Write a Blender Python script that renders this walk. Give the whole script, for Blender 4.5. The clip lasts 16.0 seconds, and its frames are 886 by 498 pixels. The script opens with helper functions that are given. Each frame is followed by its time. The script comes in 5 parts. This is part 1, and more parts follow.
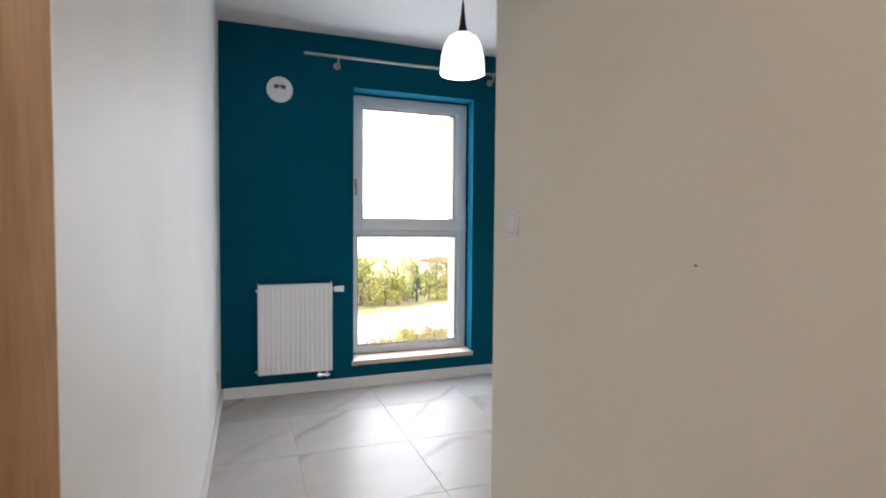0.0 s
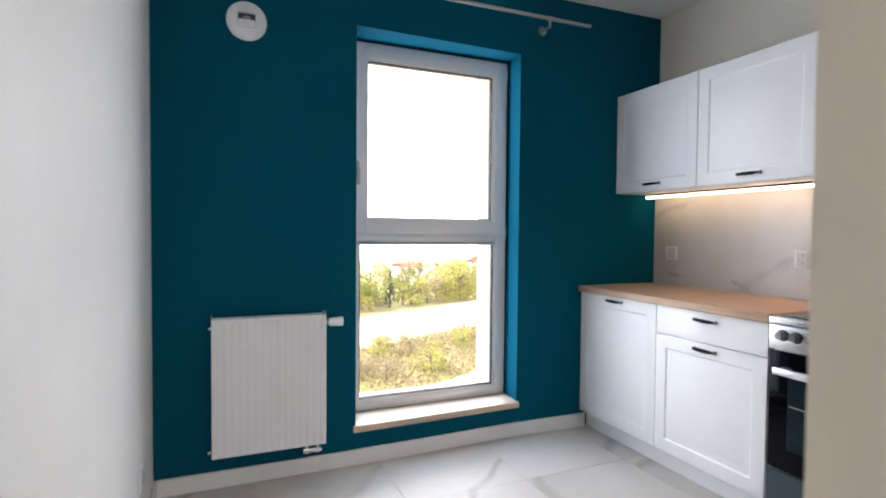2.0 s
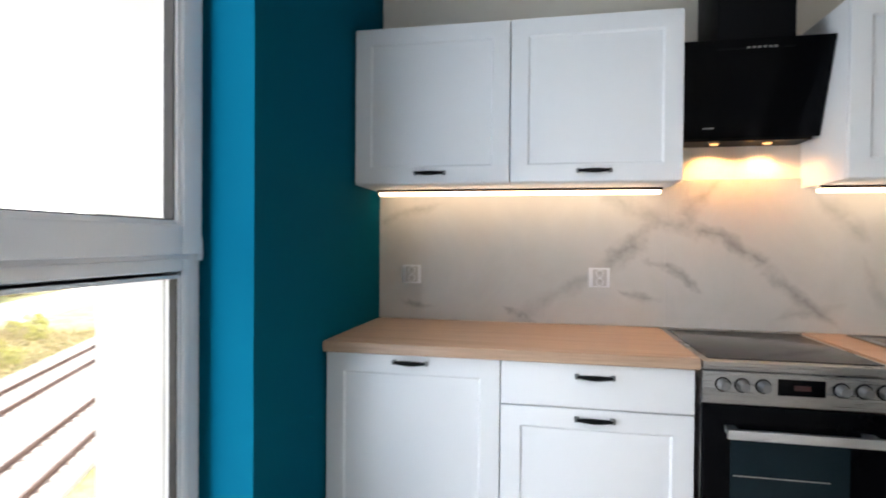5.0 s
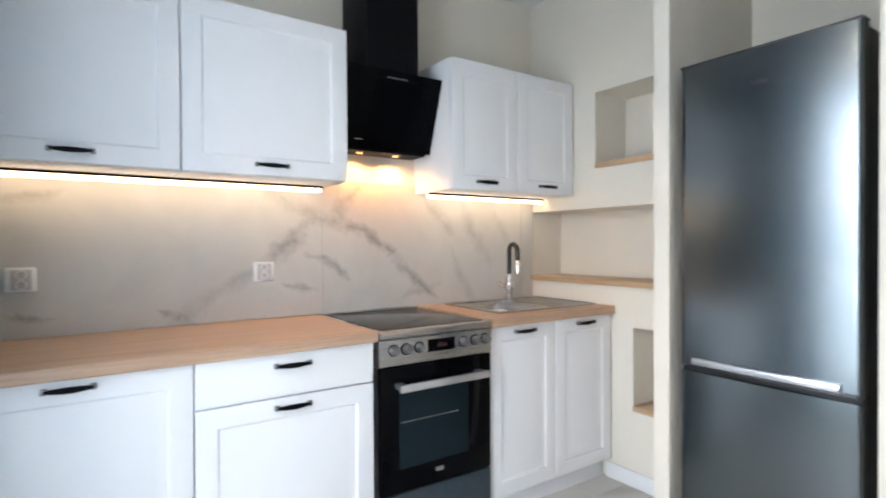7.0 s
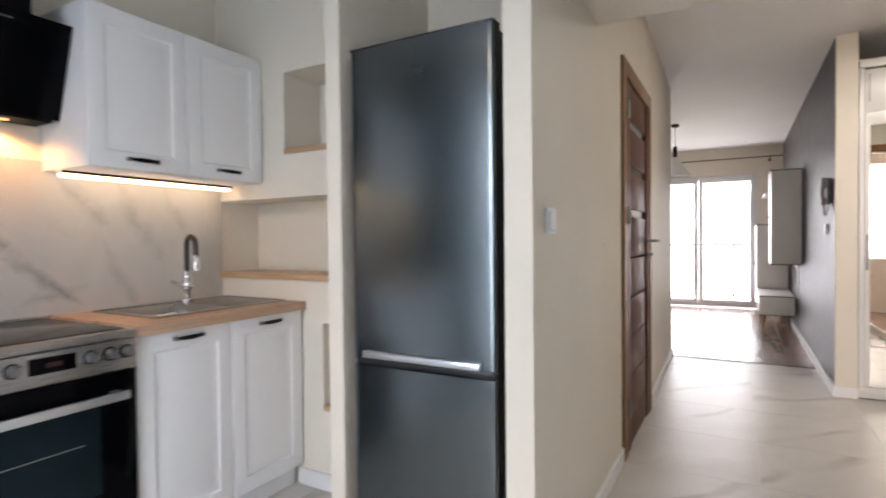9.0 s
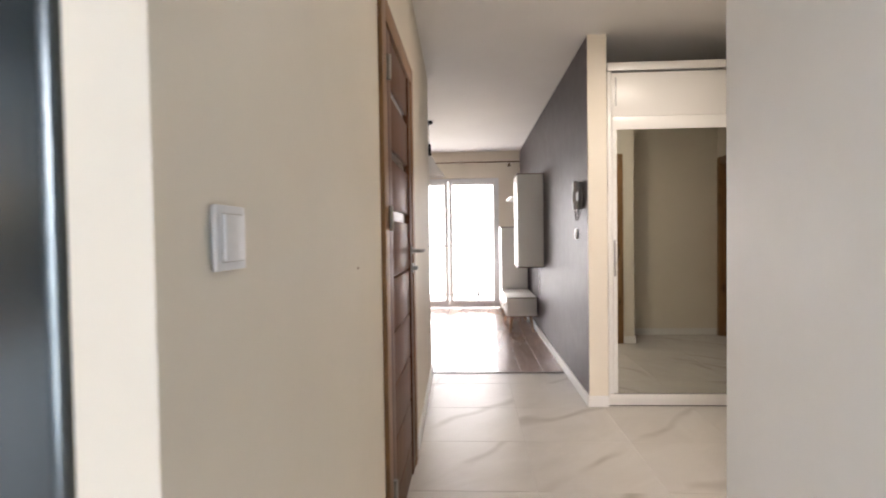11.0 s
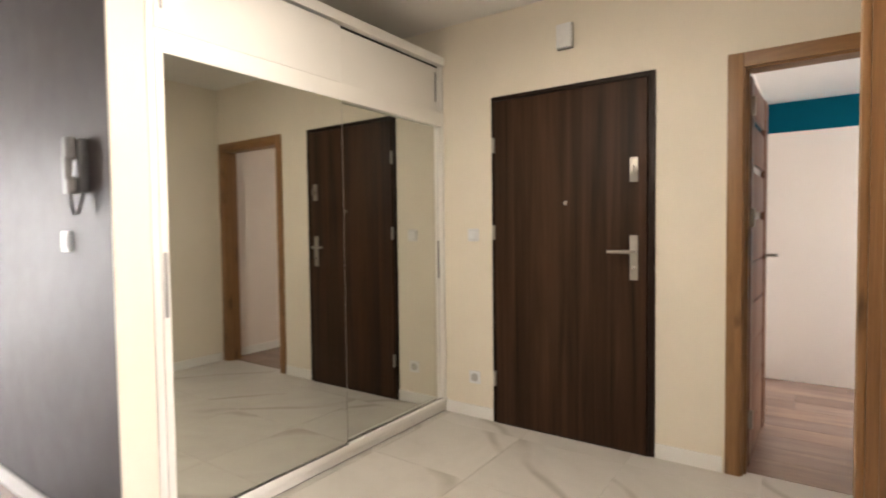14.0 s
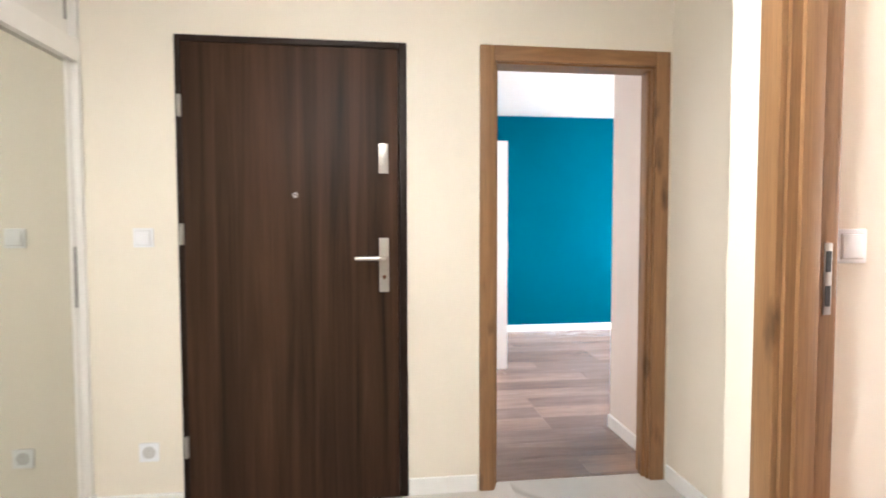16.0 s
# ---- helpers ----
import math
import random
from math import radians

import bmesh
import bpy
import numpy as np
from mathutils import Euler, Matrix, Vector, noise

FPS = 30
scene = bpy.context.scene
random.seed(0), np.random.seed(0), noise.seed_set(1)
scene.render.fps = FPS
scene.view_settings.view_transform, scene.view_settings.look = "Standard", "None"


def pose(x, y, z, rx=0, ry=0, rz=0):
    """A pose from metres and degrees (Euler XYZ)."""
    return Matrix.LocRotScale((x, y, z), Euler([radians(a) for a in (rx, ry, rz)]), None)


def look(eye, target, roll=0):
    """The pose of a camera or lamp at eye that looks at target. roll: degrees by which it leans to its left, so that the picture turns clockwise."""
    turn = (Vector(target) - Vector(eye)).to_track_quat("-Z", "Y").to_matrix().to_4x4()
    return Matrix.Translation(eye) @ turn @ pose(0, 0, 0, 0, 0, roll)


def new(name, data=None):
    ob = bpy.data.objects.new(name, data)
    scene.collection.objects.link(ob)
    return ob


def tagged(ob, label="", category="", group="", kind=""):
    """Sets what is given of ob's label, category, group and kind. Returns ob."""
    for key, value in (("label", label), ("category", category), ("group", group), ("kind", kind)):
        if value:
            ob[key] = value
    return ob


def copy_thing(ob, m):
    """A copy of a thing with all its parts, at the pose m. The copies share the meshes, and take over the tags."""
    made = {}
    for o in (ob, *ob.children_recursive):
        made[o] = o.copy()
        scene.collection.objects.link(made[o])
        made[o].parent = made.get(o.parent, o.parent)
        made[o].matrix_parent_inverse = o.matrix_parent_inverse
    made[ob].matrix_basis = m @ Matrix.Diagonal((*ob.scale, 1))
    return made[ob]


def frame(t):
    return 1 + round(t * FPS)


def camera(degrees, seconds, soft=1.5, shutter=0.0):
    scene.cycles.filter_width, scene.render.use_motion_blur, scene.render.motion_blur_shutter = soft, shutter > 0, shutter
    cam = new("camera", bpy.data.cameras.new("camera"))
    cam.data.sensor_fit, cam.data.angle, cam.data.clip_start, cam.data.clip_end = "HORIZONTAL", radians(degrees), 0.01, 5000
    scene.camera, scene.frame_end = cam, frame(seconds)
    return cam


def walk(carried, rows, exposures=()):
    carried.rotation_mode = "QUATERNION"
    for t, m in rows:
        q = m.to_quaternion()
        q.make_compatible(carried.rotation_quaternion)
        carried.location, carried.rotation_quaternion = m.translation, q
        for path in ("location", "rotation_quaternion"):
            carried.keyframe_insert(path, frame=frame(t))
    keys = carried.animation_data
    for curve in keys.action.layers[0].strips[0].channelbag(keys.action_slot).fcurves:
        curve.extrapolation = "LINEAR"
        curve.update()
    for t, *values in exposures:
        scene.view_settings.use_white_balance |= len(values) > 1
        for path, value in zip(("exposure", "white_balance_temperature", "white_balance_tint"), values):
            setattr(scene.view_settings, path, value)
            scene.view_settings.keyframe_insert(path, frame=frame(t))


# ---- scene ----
cam = camera(80.1, 16.0, 1.9, 0.4)
PATH = [
    (0, (-0.175, -0.264, 1.187), (0.504, 1.616, 1.108), 0.45),
    (0.5, (-0.166, 0.018, 1.207), (0.521, 1.895, 1.127), 0.5),
    (1, (-0.122, 0.347, 1.221), (0.574, 2.22, 1.142), 0.5),
    (1.5, (-0.122, 0.678, 1.211), (0.6, 2.542, 1.134), 0.6),
    (2, (-0.117, 0.997, 1.182), (0.668, 2.836, 1.119), 0.5),
    (2.5, (-0.125, 1.307, 1.189), (0.814, 3.072, 1.129), 0.6),
    (3, (-0.08, 1.615, 1.202), (1.029, 3.278, 1.138), 0.5),
    (3.2, (-0.062, 1.759, 1.195), (1.137, 3.36, 1.14), 0.5),
    (5.3, (0.262, 3.018, 1.21), (2.26, 3.105, 1.187), 0.4),
    (5.5, (0.291, 3.099, 1.206), (2.288, 2.991, 1.186), 0.3),
    (6, (0.304, 3.231, 1.21), (2.226, 2.678, 1.195), -0.1),
    (6.5, (0.258, 3.284, 1.212), (2.054, 2.404, 1.188), -0.2),
    (7, (0.218, 3.28, 1.183), (1.87, 2.152, 1.161), -0.3),
    (7.5, (0.171, 3.273, 1.162), (1.685, 1.966, 1.14), -0.3),
    (8, (0.145, 3.214, 1.146), (1.522, 1.764, 1.125), -0.4),
    (8.5, (0.134, 3.107, 1.151), (1.335, 1.508, 1.124), -0.6),
    (9, (0.133, 2.931, 1.15), (1.109, 1.186, 1.114), -0.6),
    (9.5, (0.153, 2.71, 1.16), (0.907, 0.858, 1.117), -0.6),
    (9.7, (0.166, 2.63, 1.17), (0.838, 0.747, 1.122), -0.6),
    (12, (0.423, 1.428, 1.214), (0.023, -0.531, 1.158), -1.1),
    (12.5, (0.422, 1.166, 1.222), (-0.260, -0.714, 1.157), -1.1),
    (13, (0.385, 0.874, 1.226), (-0.613, -0.857, 1.155), -1.1),
    (13.5, (0.389, 0.596, 1.240), (-0.951, -0.888, 1.161), -1.0),
    (14, (0.386, 0.308, 1.230), (-1.253, -0.834, 1.155), -0.7),
    (14.5, (0.285, 0.070, 1.249), (-1.546, -0.731, 1.164), -0.55),
    (15, (0.182, -0.122, 1.242), (-1.761, -0.586, 1.159), -0.4),
    (15.5, (0.051, -0.337, 1.251), (-1.945, -0.44, 1.162), -0.3),
    (16, (-0.15, -0.487, 1.242), (-2.133, -0.245, 1.151), -0.1),
]
EXPOSURES = [(0, 0.78, 6410, 17), (1.5, 0.98, 6410, 18), (2, 0.85, 6460, 18), (3, 0.71, 6460, 17), (5.5, 1.05, 6300, 14), (6.5, 1.23, 6200, 14), (7.5, 0.99, 6150, 13), (8.5, 0.85, 6300, 16), (9.5, 0.74, 6400, 18), (10.7, 1.0, 6500, 17), (12.0, 1.01, 7250, 24), (12.5, 1.07, 6410, 14), (13.5, 1.55, 6700, 15), (14.5, 2.09, 6450, 15), (15, 2.37, 5930, 17), (16, 2.59, 5770, 13)]
walk(cam, [(t, look(eye, target, roll)) for t, eye, target, roll in PATH], EXPOSURES)

# ---- world, sun, daylight ----
world = bpy.data.worlds.new("world")
scene.world = world
world.use_nodes = True
wn = world.node_tree.nodes
sky = wn.new("ShaderNodeTexSky")
sky.sky_type, sky.sun_disc = "NISHITA", False
sky.sun_elevation, sky.sun_rotation = radians(48), radians(262)
world.node_tree.links.new(sky.outputs[0], wn["Background"].inputs[0])
wn["Background"].inputs[1].default_value = 0.15
sun = new("sun", bpy.data.lights.new("sun", "SUN"))
sun.data.energy, sun.data.angle, sun.data.color = 5.0, radians(0.5), (1.0, 0.93, 0.82)
sun.matrix_world = look((0, 0, 0), (0.66, 0.09, -0.74))


def sky_light(name, m, w, h, power, color=(0.86, 0.93, 1.0)):
    ob = new(name, bpy.data.lights.new(name, "AREA"))
    ob.data.shape, ob.data.size, ob.data.size_y = "RECTANGLE", w, h
    ob.data.energy, ob.data.color = power, color
    ob.matrix_world = m
    return ob


sky_light("kitchen_daylight", look((1.02, 3.770, 1.20), (1.02, 2.9, 1.20)), 0.90, 1.96, 12.5, (0.70, 0.85, 1.0))
sky_light("balcony_daylight", look((1.08, -6.64, 1.12), (1.08, -5.5, 1.12)), 2.3, 1.95, 18.5, (0.96, 0.97, 1.0))
# bedroom lamp sits at an assumed window that lies out of view
sky_light("bedroom_daylight", look((-4.6, 3.78, 1.5), (-4.6, 2.0, 1.5)), 1.5, 1.4, 26.4, (1.0, 0.95, 0.92))
# added peach fill lamp for the small room, no source in view
sky_light("small_room_daylight", look((-1.5, 3.78, 1.5), (-1.5, 2.0, 1.5)), 1.2, 1.4, 27, (1.0, 0.81, 0.64))


def lamp(name, at, power, color, radius=0.04, kind="POINT"):
    ob = new(name, bpy.data.lights.new(name, kind))
    ob.data.energy, ob.data.color, ob.data.shadow_soft_size = power, color, radius
    ob.location = at
    return ob


hall = sky_light("hall_light", look((-0.76, -0.60, 2.465), (-0.76, -0.58, 0)), 0.3, 0.3, 9.7, (1.0, 0.925, 0.775))
hall.data.shape = "DISK"
lamp("hall_bulb", (-0.76, -0.60, 2.44), 2.85, (1.0, 0.905, 0.74), 0.08)
lamp("pendant_light", (0.89, 2.4, 2.11), 1.98, (1.0, 0.9, 0.75), 0.07)
for y, h in ((3.0, 1.16), (1.49, 0.78)):
    strip = new("led_light", bpy.data.lights.new("led_light", "AREA"))
    strip.data.shape, strip.data.size, strip.data.size_y = "RECTANGLE", h, 0.012
    strip.data.energy, strip.data.color = 0.08 * h, (1.0, 0.74, 0.50)
    strip.matrix_world = look((2.395, y, 1.396), (2.44, y, 1.0))
for y in (2.230, 2.042):
    spot = lamp("hood_light", (2.43, y, 1.585), 2.7, (1.0, 0.47, 0.15), 0.02, "SPOT")
    spot.data.spot_size, spot.data.spot_blend = radians(150), 0.5


# ---- materials ----
def nodes_of(name):
    m = bpy.data.materials.new(name)
    m.use_nodes = True
    t = m.node_tree
    return m, t.nodes, t.links, t.nodes["Principled BSDF"]


def ramp(n, stops):
    r = n.new("ShaderNodeValToRGB")
    while len(r.color_ramp.elements) < len(stops):
        r.color_ramp.elements.new(0.5)
    for e, (p, c) in zip(r.color_ramp.elements, stops):
        e.position, e.color = p, (*c, 1)
    return r


def noise_node(n, l, vec, scale, detail=4, rough=0.55, dist=0.0):
    t = n.new("ShaderNodeTexNoise")
    t.inputs["Scale"].default_value, t.inputs["Detail"].default_value = scale, detail
    t.inputs["Roughness"].default_value, t.inputs["Distortion"].default_value = rough, dist
    if vec is not None:
        l.new(vec, t.inputs["Vector"])
    return t


def place_vec(n, l, scale=(1, 1, 1), per_object=0.0):
    """World-metre coordinates; per_object shifts them for each piece."""
    g = n.new("ShaderNodeNewGeometry")
    m = n.new("ShaderNodeVectorMath")
    m.operation = "MULTIPLY"
    l.new(g.outputs["Position"], m.inputs[0])
    m.inputs[1].default_value = scale
    if not per_object:
        return m.outputs[0]
    o, s, a = n.new("ShaderNodeObjectInfo"), n.new("ShaderNodeMath"), n.new("ShaderNodeVectorMath")
    s.operation, a.operation = "MULTIPLY", "ADD"
    s.inputs[1].default_value = per_object
    l.new(o.outputs["Random"], s.inputs[0])
    l.new(m.outputs[0], a.inputs[0])
    l.new(s.outputs[0], a.inputs[1])
    return a.outputs[0]


def bump_to(n, l, b, height, strength, distance):
    u = n.new("ShaderNodeBump")
    u.inputs["Strength"].default_value, u.inputs["Distance"].default_value = strength, distance
    l.new(height, u.inputs["Height"])
    l.new(u.outputs[0], b.inputs["Normal"])


def mix(n, l, fac, a, b, mode="MIX"):
    m = n.new("ShaderNodeMix")
    m.data_type, m.blend_type = "RGBA", mode
    for sock, v in ((m.inputs[0], fac), (m.inputs[6], a), (m.inputs[7], b)):
        if hasattr(v, "is_linked"):
            l.new(v, sock)
        else:
            sock.default_value = v if isinstance(v, (int, float)) else (*v, 1)
    return m.outputs[2]


def paint(name, color, rough=0.55, wear=0.06, bump=0.12, grain=160, sheen=0.5):
    """Rolled wall or cabinet paint: faint blotches, roller texture."""
    m, n, l, b = nodes_of(name)
    v = place_vec(n, l)
    big = noise_node(n, l, v, 1.7, 5, 0.6)
    r = ramp(n, [(0.3, tuple(c * (1 - wear) for c in color)), (0.7, tuple(min(1, c * (1 + wear * 0.5)) for c in color))])
    l.new(big.outputs[0], r.inputs[0])
    l.new(r.outputs[0], b.inputs["Base Color"])
    fine = noise_node(n, l, v, grain, 3, 0.6)
    rr = n.new("ShaderNodeMapRange")
    rr.inputs["To Min"].default_value, rr.inputs["To Max"].default_value = rough - 0.06, rough + 0.08
    l.new(noise_node(n, l, v, 9, 3).outputs[0], rr.inputs["Value"])
    l.new(rr.outputs[0], b.inputs["Roughness"])
    b.inputs["Specular IOR Level"].default_value = sheen
    if bump:
        bump_to(n, l, b, fine.outputs[0], bump, 0.002)
    return m


def plain(name, color, rough=0.4, metal=0.0, var=0.08, scale=30, coat=0.0):
    """Small hardware: plastic or metal with slight smudges."""
    m, n, l, b = nodes_of(name)
    v = place_vec(n, l)
    t = noise_node(n, l, v, scale, 4)
    r = ramp(n, [(0.3, tuple(c * (1 - var) for c in color)), (0.7, tuple(min(1, c * (1 + var)) for c in color))])
    l.new(t.outputs[0], r.inputs[0])
    l.new(r.outputs[0], b.inputs["Base Color"])
    b.inputs["Metallic"].default_value = metal
    rr = n.new("ShaderNodeMapRange")
    rr.inputs["To Min"].default_value, rr.inputs["To Max"].default_value = max(0.02, rough - 0.05), rough + 0.07
    l.new(t.outputs[0], rr.inputs["Value"])
    l.new(rr.outputs[0], b.inputs["Roughness"])
    b.inputs["Coat Weight"].default_value = coat
    return m


def brushed(name, color, rough, stretch=(300, 300, 4), metal=1.0):
    m, n, l, b = nodes_of(name)
    v = place_vec(n, l, stretch)
    t = noise_node(n, l, v, 1.0, 3, 0.7)
    b.inputs["Base Color"].default_value = (*color, 1)
    b.inputs["Metallic"].default_value = metal
    rr = n.new("ShaderNodeMapRange")
    rr.inputs["To Min"].default_value, rr.inputs["To Max"].default_value = rough - 0.05, rough + 0.08
    l.new(t.outputs[0], rr.inputs["Value"])
    l.new(rr.outputs[0], b.inputs["Roughness"])
    bump_to(n, l, b, t.outputs[0], 0.05, 0.0005)
    return m


def marble(name, base, vein, soft, rough, scale=1.0, per_object=0.0, plane="xy", amount=1.0, width=0.05, sparse=0.46):
    """Polished porcelain with a few long diagonal veins and clouds."""
    m, n, l, b = nodes_of(name)
    v = place_vec(n, l, (scale, scale, scale), per_object)
    rot = n.new("ShaderNodeMapping")
    rot.vector_type = "TEXTURE"
    rot.inputs["Rotation"].default_value = (0, 0, 0.85) if plane == "xy" else (0.62, 0, 0)
    rot.inputs["Scale"].default_value = (1.5, 0.9, 1.0) if plane == "xy" else (1.0, 1.25, 0.9)
    l.new(v, rot.inputs["Vector"])
    w = n.new("ShaderNodeTexWave")
    w.bands_direction = "Y" if plane == "xy" else "Z"
    for key, value in (("Scale", 0.34 if plane == "xy" else 0.85), ("Distortion", 7.5), ("Detail", 4.0), ("Detail Scale", 1.1), ("Detail Roughness", 0.62)):
        w.inputs[key].default_value = value
    l.new(rot.outputs[0], w.inputs["Vector"])
    thin = ramp(n, [(1.0 - width, (0, 0, 0)), (1.0 - width * 0.3, (0.55, 0.55, 0.55)), (1.0, (1, 1, 1))])
    l.new(w.outputs["Fac"], thin.inputs[0])
    gate = ramp(n, [(sparse, (0, 0, 0)), (sparse + 0.14, (1, 1, 1))])
    l.new(noise_node(n, l, v, 1.3, 3).outputs[0], gate.inputs[0])
    k = n.new("ShaderNodeMath")
    k.operation = "MULTIPLY"
    l.new(thin.outputs[0], k.inputs[0])
    l.new(gate.outputs[0], k.inputs[1])
    k2 = n.new("ShaderNodeMath")
    k2.operation = "MULTIPLY"
    k2.inputs[1].default_value = amount
    l.new(k.outputs[0], k2.inputs[0])
    cloud = ramp(n, [(0.35, base), (0.75, soft)])
    l.new(noise_node(n, l, rot.outputs[0], 2.2, 6, 0.62, 0.8).outputs[0], cloud.inputs[0])
    col = mix(n, l, k2.outputs[0], cloud.outputs[0], vein)
    l.new(col, b.inputs["Base Color"])
    rr = n.new("ShaderNodeMapRange")
    rr.inputs["To Min"].default_value, rr.inputs["To Max"].default_value = rough - 0.03, rough + 0.05
    l.new(noise_node(n, l, v, 6, 4).outputs[0], rr.inputs["Value"])
    l.new(rr.outputs[0], b.inputs["Roughness"])
    return m


def wood(name, dark, light, along="z", rough=0.35, stretch=14, scale=1.0, per_object=0.0, knots=0.0, coat=0.0):
    m, n, l, b = nodes_of(name)
    s = {"x": (1, stretch, stretch), "y": (stretch, 1, stretch), "z": (stretch, stretch, 1)}[along]
    v = place_vec(n, l, tuple(scale * c for c in s), per_object)
    t = noise_node(n, l, v, 1.0, 7, 0.62, 0.7)
    f = noise_node(n, l, v, 6.0, 4, 0.7)
    r = ramp(n, [(0.28, dark), (0.5, tuple((a + c) / 2 for a, c in zip(dark, light))), (0.72, light)])
    l.new(t.outputs[0], r.inputs[0])
    fr = ramp(n, [(0.3, (0.80, 0.80, 0.80)), (0.5, (0.97, 0.97, 0.97)), (0.7, (1.07, 1.07, 1.07))])
    l.new(f.outputs[0], fr.inputs[0])
    col = mix(n, l, 1.0, r.outputs[0], fr.outputs[0], "MULTIPLY")
    if per_object:
        o = n.new("ShaderNodeObjectInfo")
        tone = ramp(n, [(0.0, (0.74, 0.72, 0.70)), (0.5, (1, 1, 1)), (1.0, (1.22, 1.18, 1.14))])
        l.new(o.outputs["Random"], tone.inputs[0])
        col = mix(n, l, 1.0, col, tone.outputs[0], "MULTIPLY")
    if knots:
        q = place_vec(n, l, tuple(scale * c for c in {"x": (3, 9, 9), "y": (9, 3, 9), "z": (9, 9, 3)}[along]))
        vor = n.new("ShaderNodeTexVoronoi")
        vor.inputs["Scale"].default_value = 0.9
        warp = n.new("ShaderNodeVectorMath")
        l.new(q, warp.inputs[0])
        l.new(noise_node(n, l, q, 1.4, 3).outputs["Color"], warp.inputs[1])
        l.new(warp.outputs[0], vor.inputs["Vector"])
        kr = ramp(n, [(0.05, (1, 1, 1)), (0.14, (0.7, 0.7, 0.7)), (0.29, (0, 0, 0))])
        l.new(vor.outputs[0], kr.inputs[0])
        km = n.new("ShaderNodeMath")
        km.operation = "MULTIPLY"
        km.inputs[1].default_value = knots
        l.new(kr.outputs[0], km.inputs[0])
        col = mix(n, l, km.outputs[0], col, tuple(c * 0.3 for c in dark))
    l.new(col, b.inputs["Base Color"])
    rr = n.new("ShaderNodeMapRange")
    rr.inputs["To Min"].default_value, rr.inputs["To Max"].default_value = rough - 0.06, rough + 0.1
    l.new(f.outputs[0], rr.inputs["Value"])
    l.new(rr.outputs[0], b.inputs["Roughness"])
    bump_to(n, l, b, f.outputs[0], 0.08, 0.001)
    b.inputs["Coat Weight"].default_value = coat
    return m


def glow(name, color, strength):
    m, n, l, b = nodes_of(name)
    b.inputs["Base Color"].default_value = (*color, 1)
    b.inputs["Emission Color"].default_value = (*color, 1)
    b.inputs["Emission Strength"].default_value = strength
    return m


def clear_glass(name, tint=(1, 1, 1), rough=0.0):
    m, n, l, b = nodes_of(name)
    b.inputs["Base Color"].default_value = (*tint, 1)
    b.inputs["Roughness"].default_value = rough
    b.inputs["Transmission Weight"].default_value = 1.0
    b.inputs["IOR"].default_value = 1.05
    return m


CREAM = paint("cream_paint", (0.79, 0.735, 0.635), 0.55, 0.04, 0.12, 160, 0.35)
PASSAGE_WHITE = paint("white_wall_paint", (0.86, 0.85, 0.815), 0.5, 0.05)
WARM_WHITE = paint("warm_white_paint", (0.84, 0.77, 0.71), 0.5, 0.04)
CEIL = paint("ceiling_paint", (0.82, 0.81, 0.79), 0.7, 0.03)
TEAL = paint("teal_paint", (0.0003, 0.080, 0.128), 0.75, 0.06, 0.1, 160, 0.02)
GREY = paint("grey_violet_paint", (0.066, 0.054, 0.058), 0.5, 0.05, 0.12, 160, 0.4)
TRIM = paint("white_trim_paint", (0.82, 0.82, 0.81), 0.35, 0.03, 0.03)
CAB = paint("white_foil", (0.84, 0.845, 0.85), 0.38, 0.02, 0.03, 60)
LACQ = paint("white_lacquer", (0.775, 0.765, 0.735), 0.3, 0.02, 0.02, 60)
PVC = plain("white_pvc", (0.80, 0.81, 0.83), 0.35, 0, 0.01, 6)
ENAMEL = plain("white_enamel", (0.83, 0.83, 0.84), 0.32, 0, 0.008, 6)
PLASTIC = plain("white_plastic", (0.80, 0.81, 0.83), 0.32, 0, 0.03)
GREY_PLASTIC = plain("grey_plastic", (0.13, 0.125, 0.12), 0.4)
GRIP = plain("grip_metal", (0.27, 0.268, 0.265), 0.35, 0.85)
INSERT = plain("socket_insert", (0.54, 0.53, 0.52), 0.35, 0, 0.04)
BLACK = plain("black_metal", (0.005, 0.005, 0.0055), 0.42, 0.0)
# dark rubber of seals, also the painted-in shade of gaps and holes
SEAL_AND_GAP = plain("dark_seal_and_gap", (0.02, 0.02, 0.02), 0.6)
BLACK_GLASS = plain("black_glass", (0.002, 0.002, 0.0025), 0.06, 0, 0.1, 20, 0.0)
OVEN_GLASS = plain("oven_glass", (0.010, 0.018, 0.022), 0.07, 0, 0.2, 3, 0.0)
HOB_GLASS = plain("hob_glass", (0.012, 0.012, 0.013), 0.13, 0, 0.1, 20, 0.0)
for dark in (BLACK, BLACK_GLASS, OVEN_GLASS):
    dark.node_tree.nodes["Principled BSDF"].inputs["Specular IOR Level"].default_value = 0.07
CHROME = plain("chrome", (0.75, 0.75, 0.76), 0.1, 1.0, 0.03)
SATIN = plain("satin_nickel", (0.42, 0.405, 0.375), 0.42, 1.0, 0.06)
ALU = brushed("aluminium", (0.72, 0.73, 0.75), 0.3)
STEEL = brushed("brushed_steel", (0.43, 0.42, 0.41), 0.27, (6, 6, 420))
SINK_STEEL = brushed("sink_steel", (0.51, 0.505, 0.50), 0.24, (5, 260, 260))
FRIDGE_STEEL = brushed("fridge_steel", (0.175, 0.196, 0.205), 0.22, (420, 420, 5))
MIRROR = plain("mirror", (0.64, 0.65, 0.61), 0.0, 1.0, 0.0)
MIRROR.node_tree.nodes["Principled BSDF"].inputs["Roughness"].default_value = 0.0
